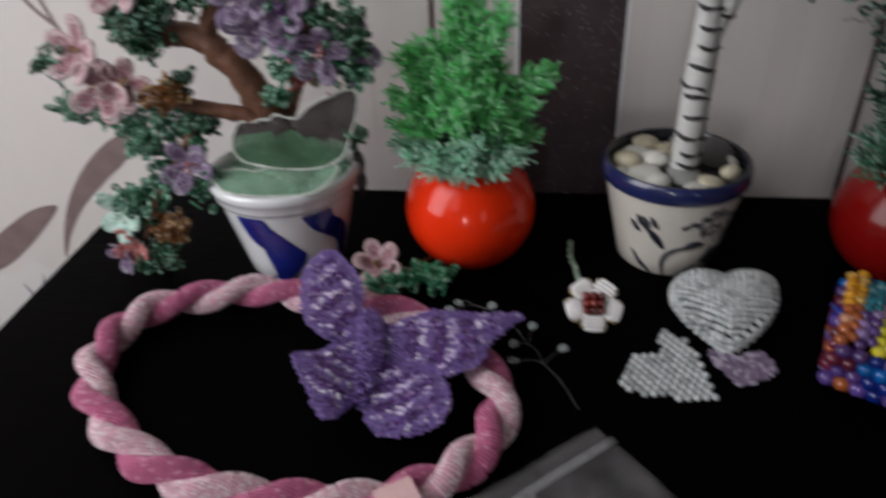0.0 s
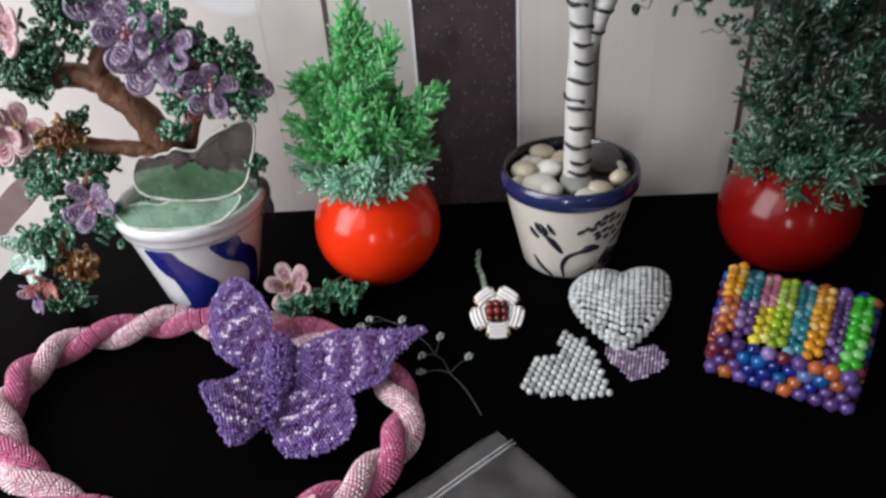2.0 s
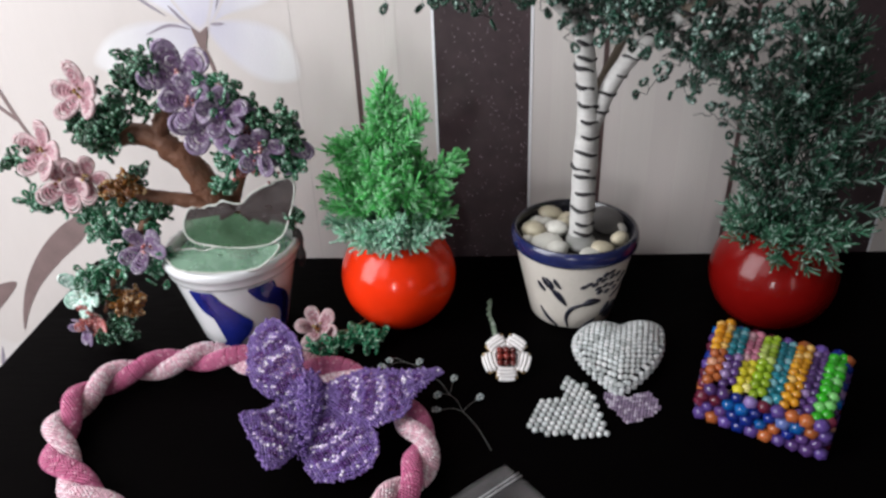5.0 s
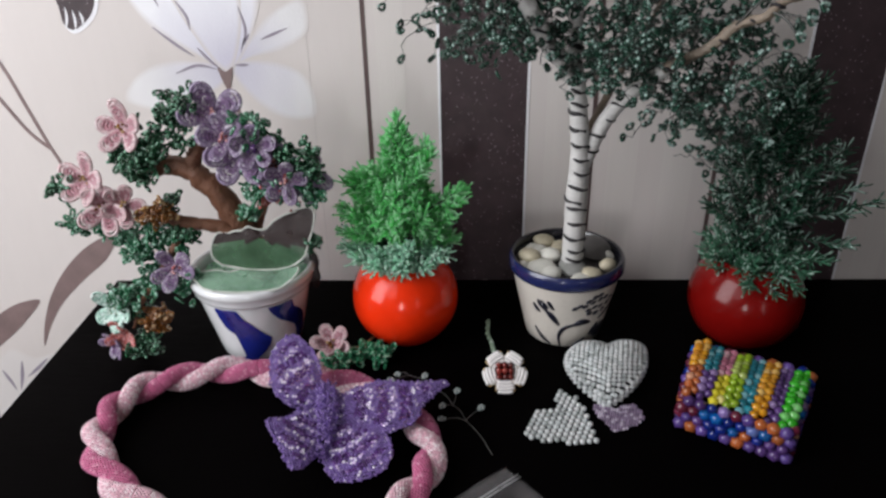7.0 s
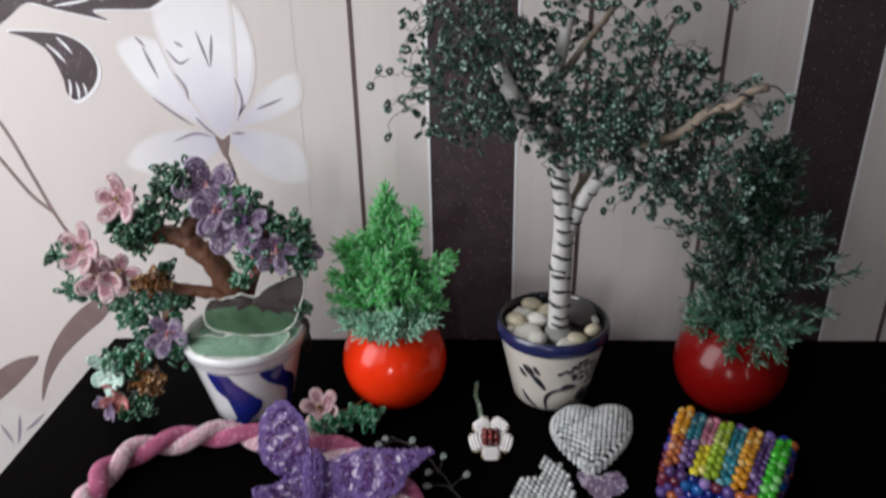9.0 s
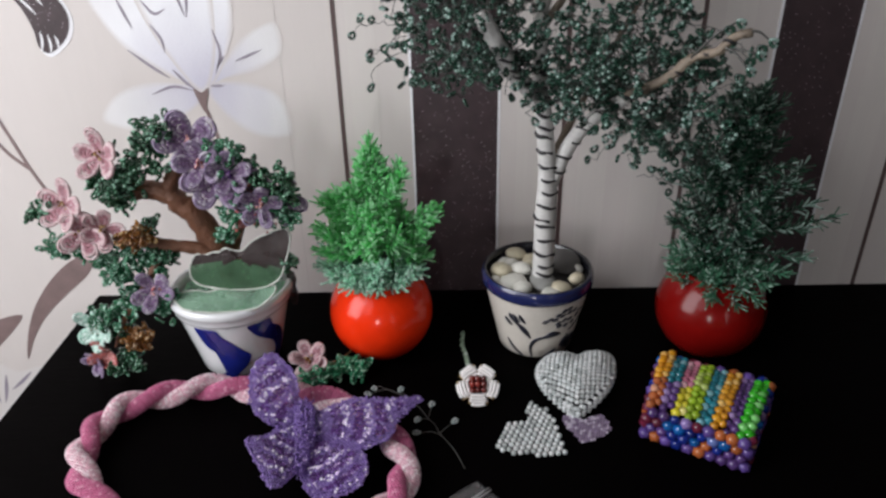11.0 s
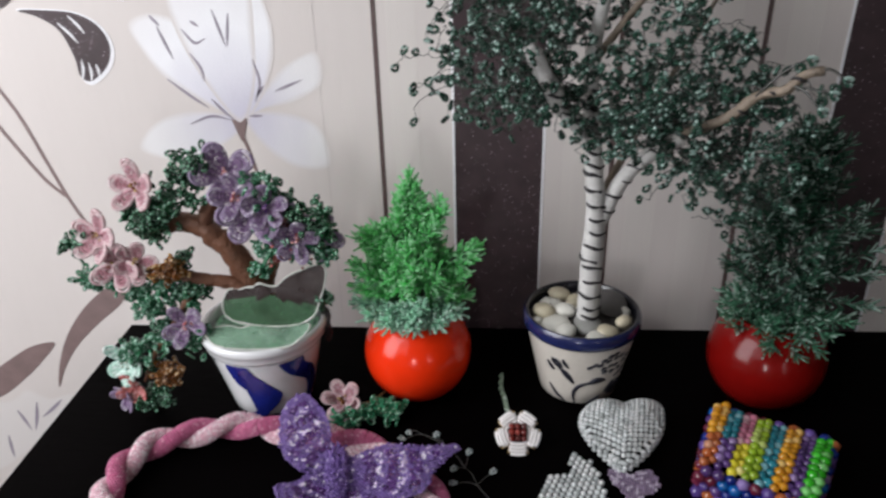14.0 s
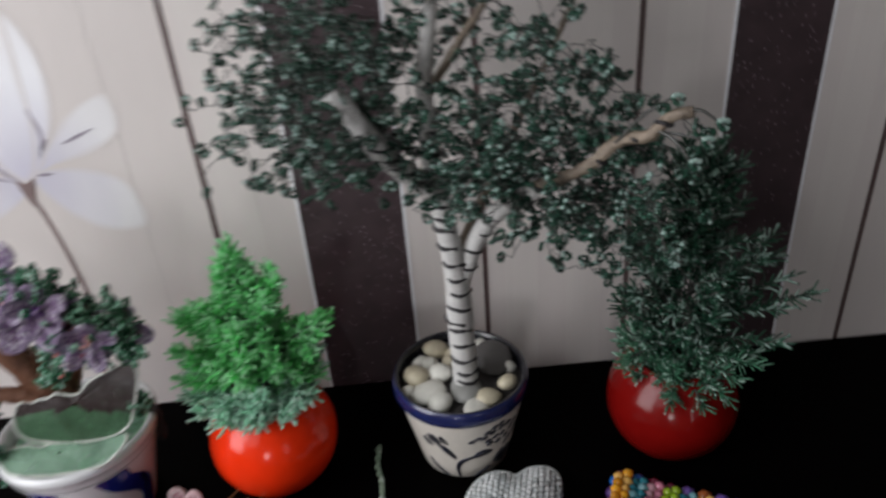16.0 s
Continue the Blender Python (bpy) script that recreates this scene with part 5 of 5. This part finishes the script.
# the twist is looser on one side
LAY = ((-0.15, -1), (-0.04, 0), (0.066, 1), (0.167, 2), (0.256, 3), (0.372, 4), (0.47, 5), (0.56, 6), (0.649, 7), (0.738, 8), (0.85, 9), (0.96, 10), (1.066, 11), (1.167, 12))
share = step / (step[-1] + np.linalg.norm(ring[0] - ring[-1]))
phase = 1.14 + 2 * np.pi * np.mean([np.interp(share + d, *zip(*LAY)) for d in np.linspace(-0.04, 0.04, 17)], axis=0)
for shift, mats, text in ((0.6, B_BLUSH, "blush pink bead crochet strand"), (0.6 + np.pi, B_ROSE, "hot pink bead crochet strand")):
    line = ring + TWIST_R * np.cos(phase + shift)[:, None] * across + np.array([0, 0, 1.0]) * (TWIST_R * 0.85 * np.sin(phase + shift) + TWIST_R * 0.85 + STRAND_R)[:, None]
    core = rel(mesh_ob("strand", *tube(line[::4], STRAND_R - 0.0009, 12, closed=True), M_STRAND if shift > 1 else M_STRAND_PALE, None, text), rope)
    na, nb = frames_along(line, True)
    pts = []
    length = np.linalg.norm(np.roll(line, -1, 0) - line, axis=1).sum()
    rows = int(length / 0.00185)
    for k in range(rows):
        i = int(k * 900 / rows)
        g = np.arange(17) * 2 * np.pi / 17 + 0.22 * k
        pts.append(line[i] + STRAND_R * 0.96 * (np.cos(g)[:, None] * na[i] + np.sin(g)[:, None] * nb[i]))
    pts = np.vstack(pts)
    bd = bead_mesh("bead_cover", pts[pts[:, 2] > 0.0012], 0.00112, mats, None, shape=ICO)
    bd.parent = core

# ---- purple bead butterfly on the rope ----
fly = empty("beaded_butterfly", (0.068, 0.50, 0.018), "purple and lilac beaded butterfly brooch resting on the necklace", "butterfly")
WINGS = (
    ("upper_wing", [(0.065, 0.520, 0.025), (0.064, 0.508, 0.023), (0.052, 0.503, 0.024), (0.038, 0.505, 0.030), (0.025, 0.517, 0.034), (0.019, 0.538, 0.042), (0.021, 0.556, 0.048), (0.032, 0.563, 0.052), (0.045, 0.554, 0.050), (0.056, 0.540, 0.044), (0.060, 0.528, 0.034)]),
    ("upper_wing", [(0.068, 0.512, 0.024), (0.078, 0.519, 0.026), (0.091, 0.524, 0.030), (0.107, 0.526, 0.034), (0.133, 0.525, 0.034), (0.158, 0.528, 0.032), (0.150, 0.517, 0.030), (0.140, 0.504, 0.028), (0.136, 0.490, 0.026), (0.118, 0.481, 0.024), (0.098, 0.487, 0.022), (0.078, 0.498, 0.022)]),
    ("lower_wing", [(0.069, 0.500, 0.021), (0.060, 0.503, 0.022), (0.048, 0.502, 0.024), (0.039, 0.490, 0.028), (0.030, 0.481, 0.034), (0.033, 0.471, 0.034), (0.043, 0.458, 0.030), (0.055, 0.441, 0.026), (0.065, 0.454, 0.022), (0.069, 0.475, 0.020)]),
    ("lower_wing", [(0.069, 0.498, 0.020), (0.080, 0.498, 0.020), (0.095, 0.493, 0.020), (0.111, 0.484, 0.022), (0.120, 0.467, 0.024), (0.120, 0.453, 0.022), (0.109, 0.445, 0.016), (0.088, 0.444, 0.012), (0.075, 0.455, 0.012), (0.068, 0.477, 0.016)]),
)
ROOT = np.array([0.067, 0.505, 0.022])
for k, (name, outline) in enumerate(WINGS):
    o = smooth_line(outline, 60, closed=True)
    c = o.mean(0)
    _, _, axes = np.linalg.svd(o - c)
    e1, e2, e3 = axes
    if e3[2] < 0:
        e3 = -e3
    flat = np.stack([(o - c) @ e1, (o - c) @ e2], 1)
    bend = np.array([(p - c) @ e3 for p in o])
    grid = hex_fill(flat, 0.00215, turn=0.3 * k)
    rng = np.random.default_rng(50 + k)
    root = np.array([(ROOT - c) @ e1, (ROOT - c) @ e2])
    far = np.linalg.norm(flat - root, axis=1).max()
    pts, sl, rad = [], [], []
    for p in grid:
        d = edge_distance(p, flat)
        w = 1 / (np.linalg.norm(flat - p, axis=1) + 0.002) ** 2
        h = (w * bend).sum() / w.sum() + 0.0028 * min(1, d / 0.008) + 0.0004 * rng.standard_normal()
        pts.append(c + p[0] * e1 + p[1] * e2 + h * e3)
        q = np.linalg.norm(p - root) / far
        ray = math.atan2(*(p - root)[::-1])
        band = (5.5 * q + 0.18 * math.sin(1.7 * ray + k)) % 1
        if d < 0.0050 or q > 0.88 or q < 0.24:
            sl.append(0 if rng.random() < 0.93 else 2)
        elif band < 0.36:
            sl.append(2 if rng.random() < 0.36 else 0)
        elif band < 0.5:
            sl.append(0)
        else:
            sl.append(1 if rng.random() < 0.88 else 0)
        rad.append(rng.uniform(0.00112, 0.0014))
    rim_pts = smooth_line(o, 150, closed=True) + 0.0006 * rng.standard_normal((150, 3))
    pts = np.vstack([np.array(pts), rim_pts])
    beads(name, pts, np.r_[rad, np.full(150, 0.00125)], [B_LAVENDER, B_VIOLET, B_PEARL_LILAC], fly, "lavender bordered wing with violet and silver rows", slots=sl + [0] * 150)
rng = np.random.default_rng(77)
spine = smooth_line([(0.064, 0.528, 0.028), (0.069, 0.505, 0.026), (0.071, 0.482, 0.023), (0.069, 0.460, 0.018)], 40)
thick = np.interp(np.linspace(0, 1, 40), (0, 0.15, 0.45, 0.7, 1), (0.0045, 0.0078, 0.0080, 0.0055, 0.0042))
sn, sb = frames_along(spine)
bp = []
for i in range(40):
    m = int(6.3 * thick[i] / 0.0021)
    g = np.arange(m) * 2 * np.pi / m + 0.4 * i
    bp.append(spine[i] + thick[i] * (np.cos(g)[:, None] * sn[i] + np.sin(g)[:, None] * sb[i]))
bp = np.vstack(bp)
beads("body", bp + 0.0009 * rng.standard_normal(bp.shape), 0.0012, B_LAVENDER, fly, "lavender bead body")

# ---- bead hearts ----
flat_heart = empty("flat_heart", (0.248, 0.52, 0), "flat clear silver bead heart lying on the dresser", "heart", "bead hearts")
FLAT = smooth_line([(0.2505, 0.5555), (0.2445, 0.549), (0.2440, 0.5345), (0.230, 0.5305), (0.2215, 0.5165), (0.2195, 0.500), (0.228, 0.494), (0.25, 0.4925), (0.274, 0.494), (0.2735, 0.505), (0.2705, 0.53), (0.263, 0.548)], 60, closed=True)
pts = hex_fill(FLAT, 0.0053, turn=0.12, inset=0.0008)
bead_objects("bead", [(x, y, 0.0026) for x, y in pts], [0.00262] * len(pts), [B_CRYSTAL] * len(pts), flat_heart)
puffy = empty("puffy_heart", (0.293, 0.572, 0), "puffy silver white bead heart beside the birch pot", "heart", "bead hearts")
PUFF = smooth_line([(0.288, 0.5345), (0.276, 0.545), (0.264, 0.566), (0.2595, 0.586), (0.2655, 0.600), (0.274, 0.6085), (0.283, 0.612), (0.292, 0.6105), (0.299, 0.6065), (0.307, 0.611), (0.316, 0.613), (0.3255, 0.610), (0.330, 0.600), (0.3245, 0.576), (0.3075, 0.551)], 60, closed=True)
pts, layers = hex_fill(PUFF, 0.0046, turn=0.3, inset=0.0012), []
for p in pts:
    d = edge_distance(p, PUFF)
    p = p + np.random.default_rng(len(layers)).normal(0, 0.0002, 2)
    layers.append((p[0], p[1], 0.0112 + 0.0088 * math.sin(min(1, d / 0.022) * math.pi / 2)))
skirt = smooth_line(PUFF, 54, closed=True)
mid = PUFF.mean(0)
layers += [(*(mid + (p - mid) * 0.985), 0.0118) for p in skirt] + [(*(mid + (p - mid) * 1.0), 0.0078) for p in skirt] + [(*(mid + (p - mid) * 0.97), 0.0036) for p in skirt]
bead_objects("bead", layers, [0.00256] * len(layers), [B_CRYSTAL] * len(layers), puffy)
small = empty("small_heart", (0.293, 0.522, 0), "small mauve seed bead heart lying flat", "heart", "bead hearts")
SMALL = smooth_line([(0.275, 0.536), (0.2805, 0.5405), (0.2875, 0.5385), (0.2925, 0.533), (0.3, 0.539), (0.3085, 0.539), (0.313, 0.531), (0.3125, 0.52), (0.302, 0.513), (0.2885, 0.5065), (0.283, 0.516), (0.277, 0.527)], 60, closed=True)
pts = hex_fill(SMALL, 0.0026, turn=0.25)
beads("bead_fill", [(x, y, 0.0014) for x, y in pts], 0.00138, B_MAUVE, small)

# ---- white flower brooch ----
brooch = empty("flower_brooch", (0.206, 0.565, 0), "white bugle bead flower with red middle and green stem", "brooch")
LEAN_B = pose(0.206, 0.566, 0.0135, 38)


def leaned(p):
    """From the brooch's own plane to the world."""
    return np.array([LEAN_B @ Vector(q) for q in np.atleast_2d(p)])


for k in range(5):
    g = -math.pi / 2 + k * 2 * math.pi / 5
    out, side = np.array([math.cos(g), math.sin(g), 0]), np.array([-math.sin(g), math.cos(g), 0])
    chunks = []
    for row in range(4):
        half = (0.0062, 0.0074, 0.0075, 0.0062)[row]
        bow = np.linspace(-1, 1, 7)
        line = out * (0.0082 + row * 0.0028) + side * (bow * half)[:, None] + out * (0.0008 * (1 - bow**2))[:, None] + (0, 0, 0.0012 * math.sin(row))
        chunks.append(tube(leaned(line), 0.00152, 8))
    pt = tubes("petal", chunks, B_WHITE, brooch, "petal of white bugle beads")
    for s in (-1, 1):
        a, b = out * 0.0070 + side * s * 0.0066, out * 0.0166 + side * s * 0.0077
        e = mesh_ob("gold_edge", *tube(leaned([a, (a + b) / 2, b]), 0.0008, 6), M_GOLD, None)
        e.parent = pt
cx = leaned([(i * 0.0050, j * 0.0050, 0.0034 - 0.0006 * (abs(i) + abs(j))) for i in (-1, 0, 1) for j in (-1, 0, 1)])
beads("middle", cx, 0.0031, B_RED, brooch, "dark red bead middle")
st = smooth_line([(0.1985, 0.590, 0.014), (0.1975, 0.612, 0.005), (0.1965, 0.624, 0.003), (0.1935, 0.640, 0.003), (0.1945, 0.660, 0.003)], 30)
tw = np.stack([0.0013 * np.cos(np.arange(30) * 0.9), 0 * np.arange(30), 0.0010 * np.sin(np.arange(30) * 0.9)], 1)
beads("stem", np.vstack([st + tw, st - tw]), 0.0012, B_STEM, brooch, "twisted grey green bead stem")

# ---- pink flower twig behind the rope ----
pick = empty("flower_hairpin", (0.056, 0.598, 0), "pink bead flower hairpin with green bead leaves", "hairpin")
bead_flower(pick, (0.055, 0.600, 0.0175), (-0.1, -1, 0.75), 0.0165, B_PINK, B_AMBER, petals=6, lift=0.006, seed=41)
bead_flower(pick, (0.055, 0.602, 0.0165), (-0.1, -0.6, 1), 0.012, B_PINK, B_PINK, petals=5, lift=0.009, seed=42)
for k, (x, y, z) in enumerate(((0.057, 0.584, 0.009), (0.066, 0.586, 0.010), (0.075, 0.592, 0.012), (0.084, 0.597, 0.013), (0.093, 0.600, 0.012), (0.102, 0.599, 0.010), (0.098, 0.592, 0.009))):
    leaf_clump(pick, (x, y, z), (0.0055, 0.0055, 0.003), 9, B_PIN_LEAF, 300 + k, length=0.0095)
tubes("wire", [tube(smooth_line([(0.055, 0.60, 0.012), (0.075, 0.612, 0.006), (0.088, 0.632, 0.003)], 12), 0.0008, 6)], M_GOLD, pick)

# ---- crystal wire sprigs ----
sprig = empty("crystal_sprig", (0.168, 0.53, 0), "thin wire sprig with clear crystal bead loops", "sprig")
NODES = {"base": (0.193, 0.481), "j1": (0.173, 0.519), "j2": (0.163, 0.537), "a": (0.153, 0.533), "b": (0.157, 0.520), "c": (0.184, 0.531), "d": (0.165, 0.552), "k": (0.148, 0.558), "e": (0.137, 0.572), "f": (0.125, 0.576), "g": (0.114, 0.579), "i": (0.112, 0.568)}
chunks = []
for a, b in (("base", "j1"), ("j1", "j2"), ("j2", "a"), ("j1", "b"), ("j1", "c"), ("j2", "d"), ("j2", "k"), ("k", "e"), ("k", "f"), ("f", "g"), ("f", "i")):
    p, q = NODES[a], NODES[b]
    chunks.append(tube(smooth_line([(*p, 0.0015), ((p[0] + q[0]) / 2 + 0.001, (p[1] + q[1]) / 2 + 0.001, 0.003), (*q, 0.002)], 8), 0.00026, 5))
tubes("wire", chunks, M_WIRE_PALE, sprig)
rng = np.random.default_rng(6)
for key in "abcdegi":
    x, y = NODES[key]
    beads("crystal", loop_beads((x, y, 0.0025), (0, 0, 1), unit((rng.normal(), rng.normal(), 0.1)), 0.0052, 0.0048, 6, 0.001), 0.00135, B_CRYSTAL_J, sprig)

# ---- bead purse ----
purse = empty("bead_purse", (0.391, 0.528, 0), "rainbow striped bead purse with mixed bead front", "purse")
FL, FR, BR, BL = (np.array([0.3905, 0.530, 0]) + 1.045 * (np.array(p) - (0.387, 0.5325, 0)) for p in ((0.3365, 0.5185, 0), (0.4000, 0.4805, 0), (0.4415, 0.5475, 0), (0.3655, 0.5855, 0)))
PB = {n: bead_glass("purse_" + n, tint(c, 1.0), 0.06, 0.25, trans=0.15, pale=pl, pale_share=0.16, per_object=True, through_light=0.35) for n, c, pl in (
    ("amber", (0.95, 0.42, 0.025), (1, 0.8, 0.3)), ("yellow", (0.86, 0.72, 0.05), (1, 0.95, 0.5)), ("teal", (0.03, 0.28, 0.36), (0.4, 0.75, 0.8)), ("pink", (0.72, 0.26, 0.38), (1, 0.7, 0.75)), ("lime", (0.36, 0.54, 0.03), (0.75, 0.85, 0.3)),
    ("purple", (0.13, 0.06, 0.24), (0.5, 0.35, 0.65)), ("green", (0.05, 0.58, 0.025), (0.4, 0.9, 0.35)), ("orange", (0.60, 0.17, 0.05), (0.95, 0.6, 0.4)), ("blue", (0.012, 0.035, 0.30), (0.3, 0.4, 0.8)), ("sky", (0.01, 0.16, 0.55), (0.4, 0.65, 0.95)), ("violet", (0.18, 0.10, 0.42), (0.65, 0.5, 0.85)), ("wine", (0.20, 0.025, 0.06), (0.6, 0.25, 0.3)))}
STRIPES = (("amber", "orange"), ("teal", "purple"), ("pink", "yellow"), ("lime", "lime"), ("teal", "teal"), ("amber", "amber"), ("purple", "purple"), ("green", "green"))
pos, rad, mat = [], [], []
rng = np.random.default_rng(9)
for s, (back, front) in enumerate(STRIPES):
    for col in range(2):
        u = (s * 2 + col + 0.5) / 16
        for row in range(10):
            v = (row + 0.5 + 0.5 * (col % 2)) / 10.5
            p = FL * (1 - u) * (1 - v) + FR * u * (1 - v) + BR * u * v + BL * (1 - u) * v
            z = 0.031 + 0.006 * math.sin(math.pi * min(1, v * 1.15)) + 0.0012 * (s % 2) + 0.004 * (s < 1) * v - 0.004 * u
            pos.append((p[0] + rng.normal(0, 0.00025), p[1] + rng.normal(0, 0.00025), z + rng.normal(0, 0.0003)))
            rad.append(0.0047 if back == "green" else (0.0037, 0.0041, 0.0044)[int(rng.integers(3))])
            mat.append(PB[front if v < 0.42 else back])
names = ("violet", "wine", "blue", "sky", "violet", "orange", "blue", "wine", "purple", "blue", "violet", "wine", "blue", "violet", "orange", "wine", "purple", "sky")
k = 0
for row in range(4):
    z = 0.0046 + row * 0.0075
    for a, b, n in ((FL, FR, 9), (FR, BR, 8), (BR, BL, 8), (BL, FL, 7)):
        for i in range(n):
            p = a + (b - a) * (i + 0.5 * (row % 2) + 0.1) / n
            pos.append((p[0], p[1], z))
            rad.append((0.0047, 0.0053, 0.0058)[int(rng.integers(3))])
            mat.append(PB[names[int(rng.integers(len(names)))]])
bead_objects("bead", pos, rad, mat, purse)

# ---- plastic bags and tag in front ----
def bag(name, corner, along, down, w, l, label):
    """A flat clear zip bag: a rippled front and back sheet with a raised zip line."""
    root = empty(name, (*corner, 0.002), label, "bag")
    a, d = unit((*along, 0)), unit((*down, 0))
    n, m = 24, 28
    vs, fs = [], []
    for lay in (0, 1):
        for i in range(n + 1):
            for j in range(m + 1):
                p = np.array([*corner, 0]) + a * w * i / n + d * l * j / m
                edge = min(i, n - i, j + 2, m - j) / 6
                h = 0.0035 * min(1, max(0, edge)) + 0.0022 * noise.noise(Vector(p) * 42) + 0.001 * noise.noise(Vector(p) * 130)
                vs.append((p[0], p[1], 0.0012 + (max(0.0012, h + 0.0028) if lay else 0)))
    k = (n + 1) * (m + 1)
    for lay in (0, 1):
        for i in range(n):
            for j in range(m):
                q = lay * k + i * (m + 1) + j
                fs.append((q, q + 1, q + m + 2, q + m + 1))
    rel(mesh_ob("film", vs, fs, M_FILM, None), root)
    for off in (0.013, 0.0155):
        p0, p1 = np.array([*corner, 0.006]) + d * off, np.array([*corner, 0.006]) + d * off + a * w
        rel(mesh_ob("zip", *tube(smooth_line([p0, (p0 + p1) / 2 + (0, 0, 0.0008), p1], 12), 0.0007, 6), M_LABEL, None, "grey zip line"), root)
    return root


bag1 = bag("zip_bag", (0.202, 0.467), (-0.76, -0.65), (0.63, -0.78), 0.085, 0.13, "clear zip bag holding magenta thread")
bag2 = bag("zip_bag", (0.170, 0.423), (-0.95, -0.31), (0.31, -0.95), 0.10, 0.11, "clear zip bag with a grey paper label")
rng = np.random.default_rng(15)
wool = []
for k in range(1100):
    c = np.array([0.206, 0.384, 0.0048]) + np.clip(rng.normal(0, 1, 3), -1.7, 1.7) * (0.012, 0.010, 0.0009)
    g = rng.uniform(0, 6.28)
    t = np.linspace(0, 2 * np.pi, 14)
    rr = rng.uniform(0.002, 0.008)
    line = c + np.stack([rr * np.cos(t + g), rr * 0.8 * np.sin(t + g), 0.0015 * np.sin(2 * t + g)], 1)
    line[:, 2] = np.maximum(line[:, 2], 0.003)
    wool.append(tube(line, 0.00032, 3))
hank = tagged(mesh_ob("thread_hank", *joined(wool), M_THREAD, None), "tangled magenta thread inside the clear bag", "thread", kind="stuff")
LB = [(0.168, 0.418), (0.120, 0.401), (0.130, 0.365), (0.180, 0.383)]
bm = bmesh.new()
lo, hi = [bm.verts.new((x, y, 0.0042)) for x, y in LB], [bm.verts.new((x, y, 0.0046)) for x, y in LB]
bm.faces.new(hi)
bm.faces.new(lo[::-1])
for i in range(4):
    bm.faces.new((lo[i], lo[(i + 1) % 4], hi[(i + 1) % 4], hi[i]))
tagged(part("paper_label", bm, M_LABEL, None, smooth=False), "grey paper label inside the bag", "label")
tag = empty("price_tag", (0.1, 0.407, 0.02), "pale pink paper tag hanging over the necklace", "tag")
TG = [(0.090, 0.398, 0.0235), (0.107, 0.408, 0.0245), (0.119, 0.389, 0.022), (0.103, 0.377, 0.0215)]
bm = bmesh.new()
top = [bm.verts.new(p) for p in TG]
low = [bm.verts.new((x, y, z - 0.0005)) for x, y, z in TG]
bm.faces.new(top)
bm.faces.new(low[::-1])
for i in range(4):
    bm.faces.new((top[i], low[i], low[(i + 1) % 4], top[(i + 1) % 4]))
rel(part("paper", bm, M_TAG, None, smooth=False), tag)
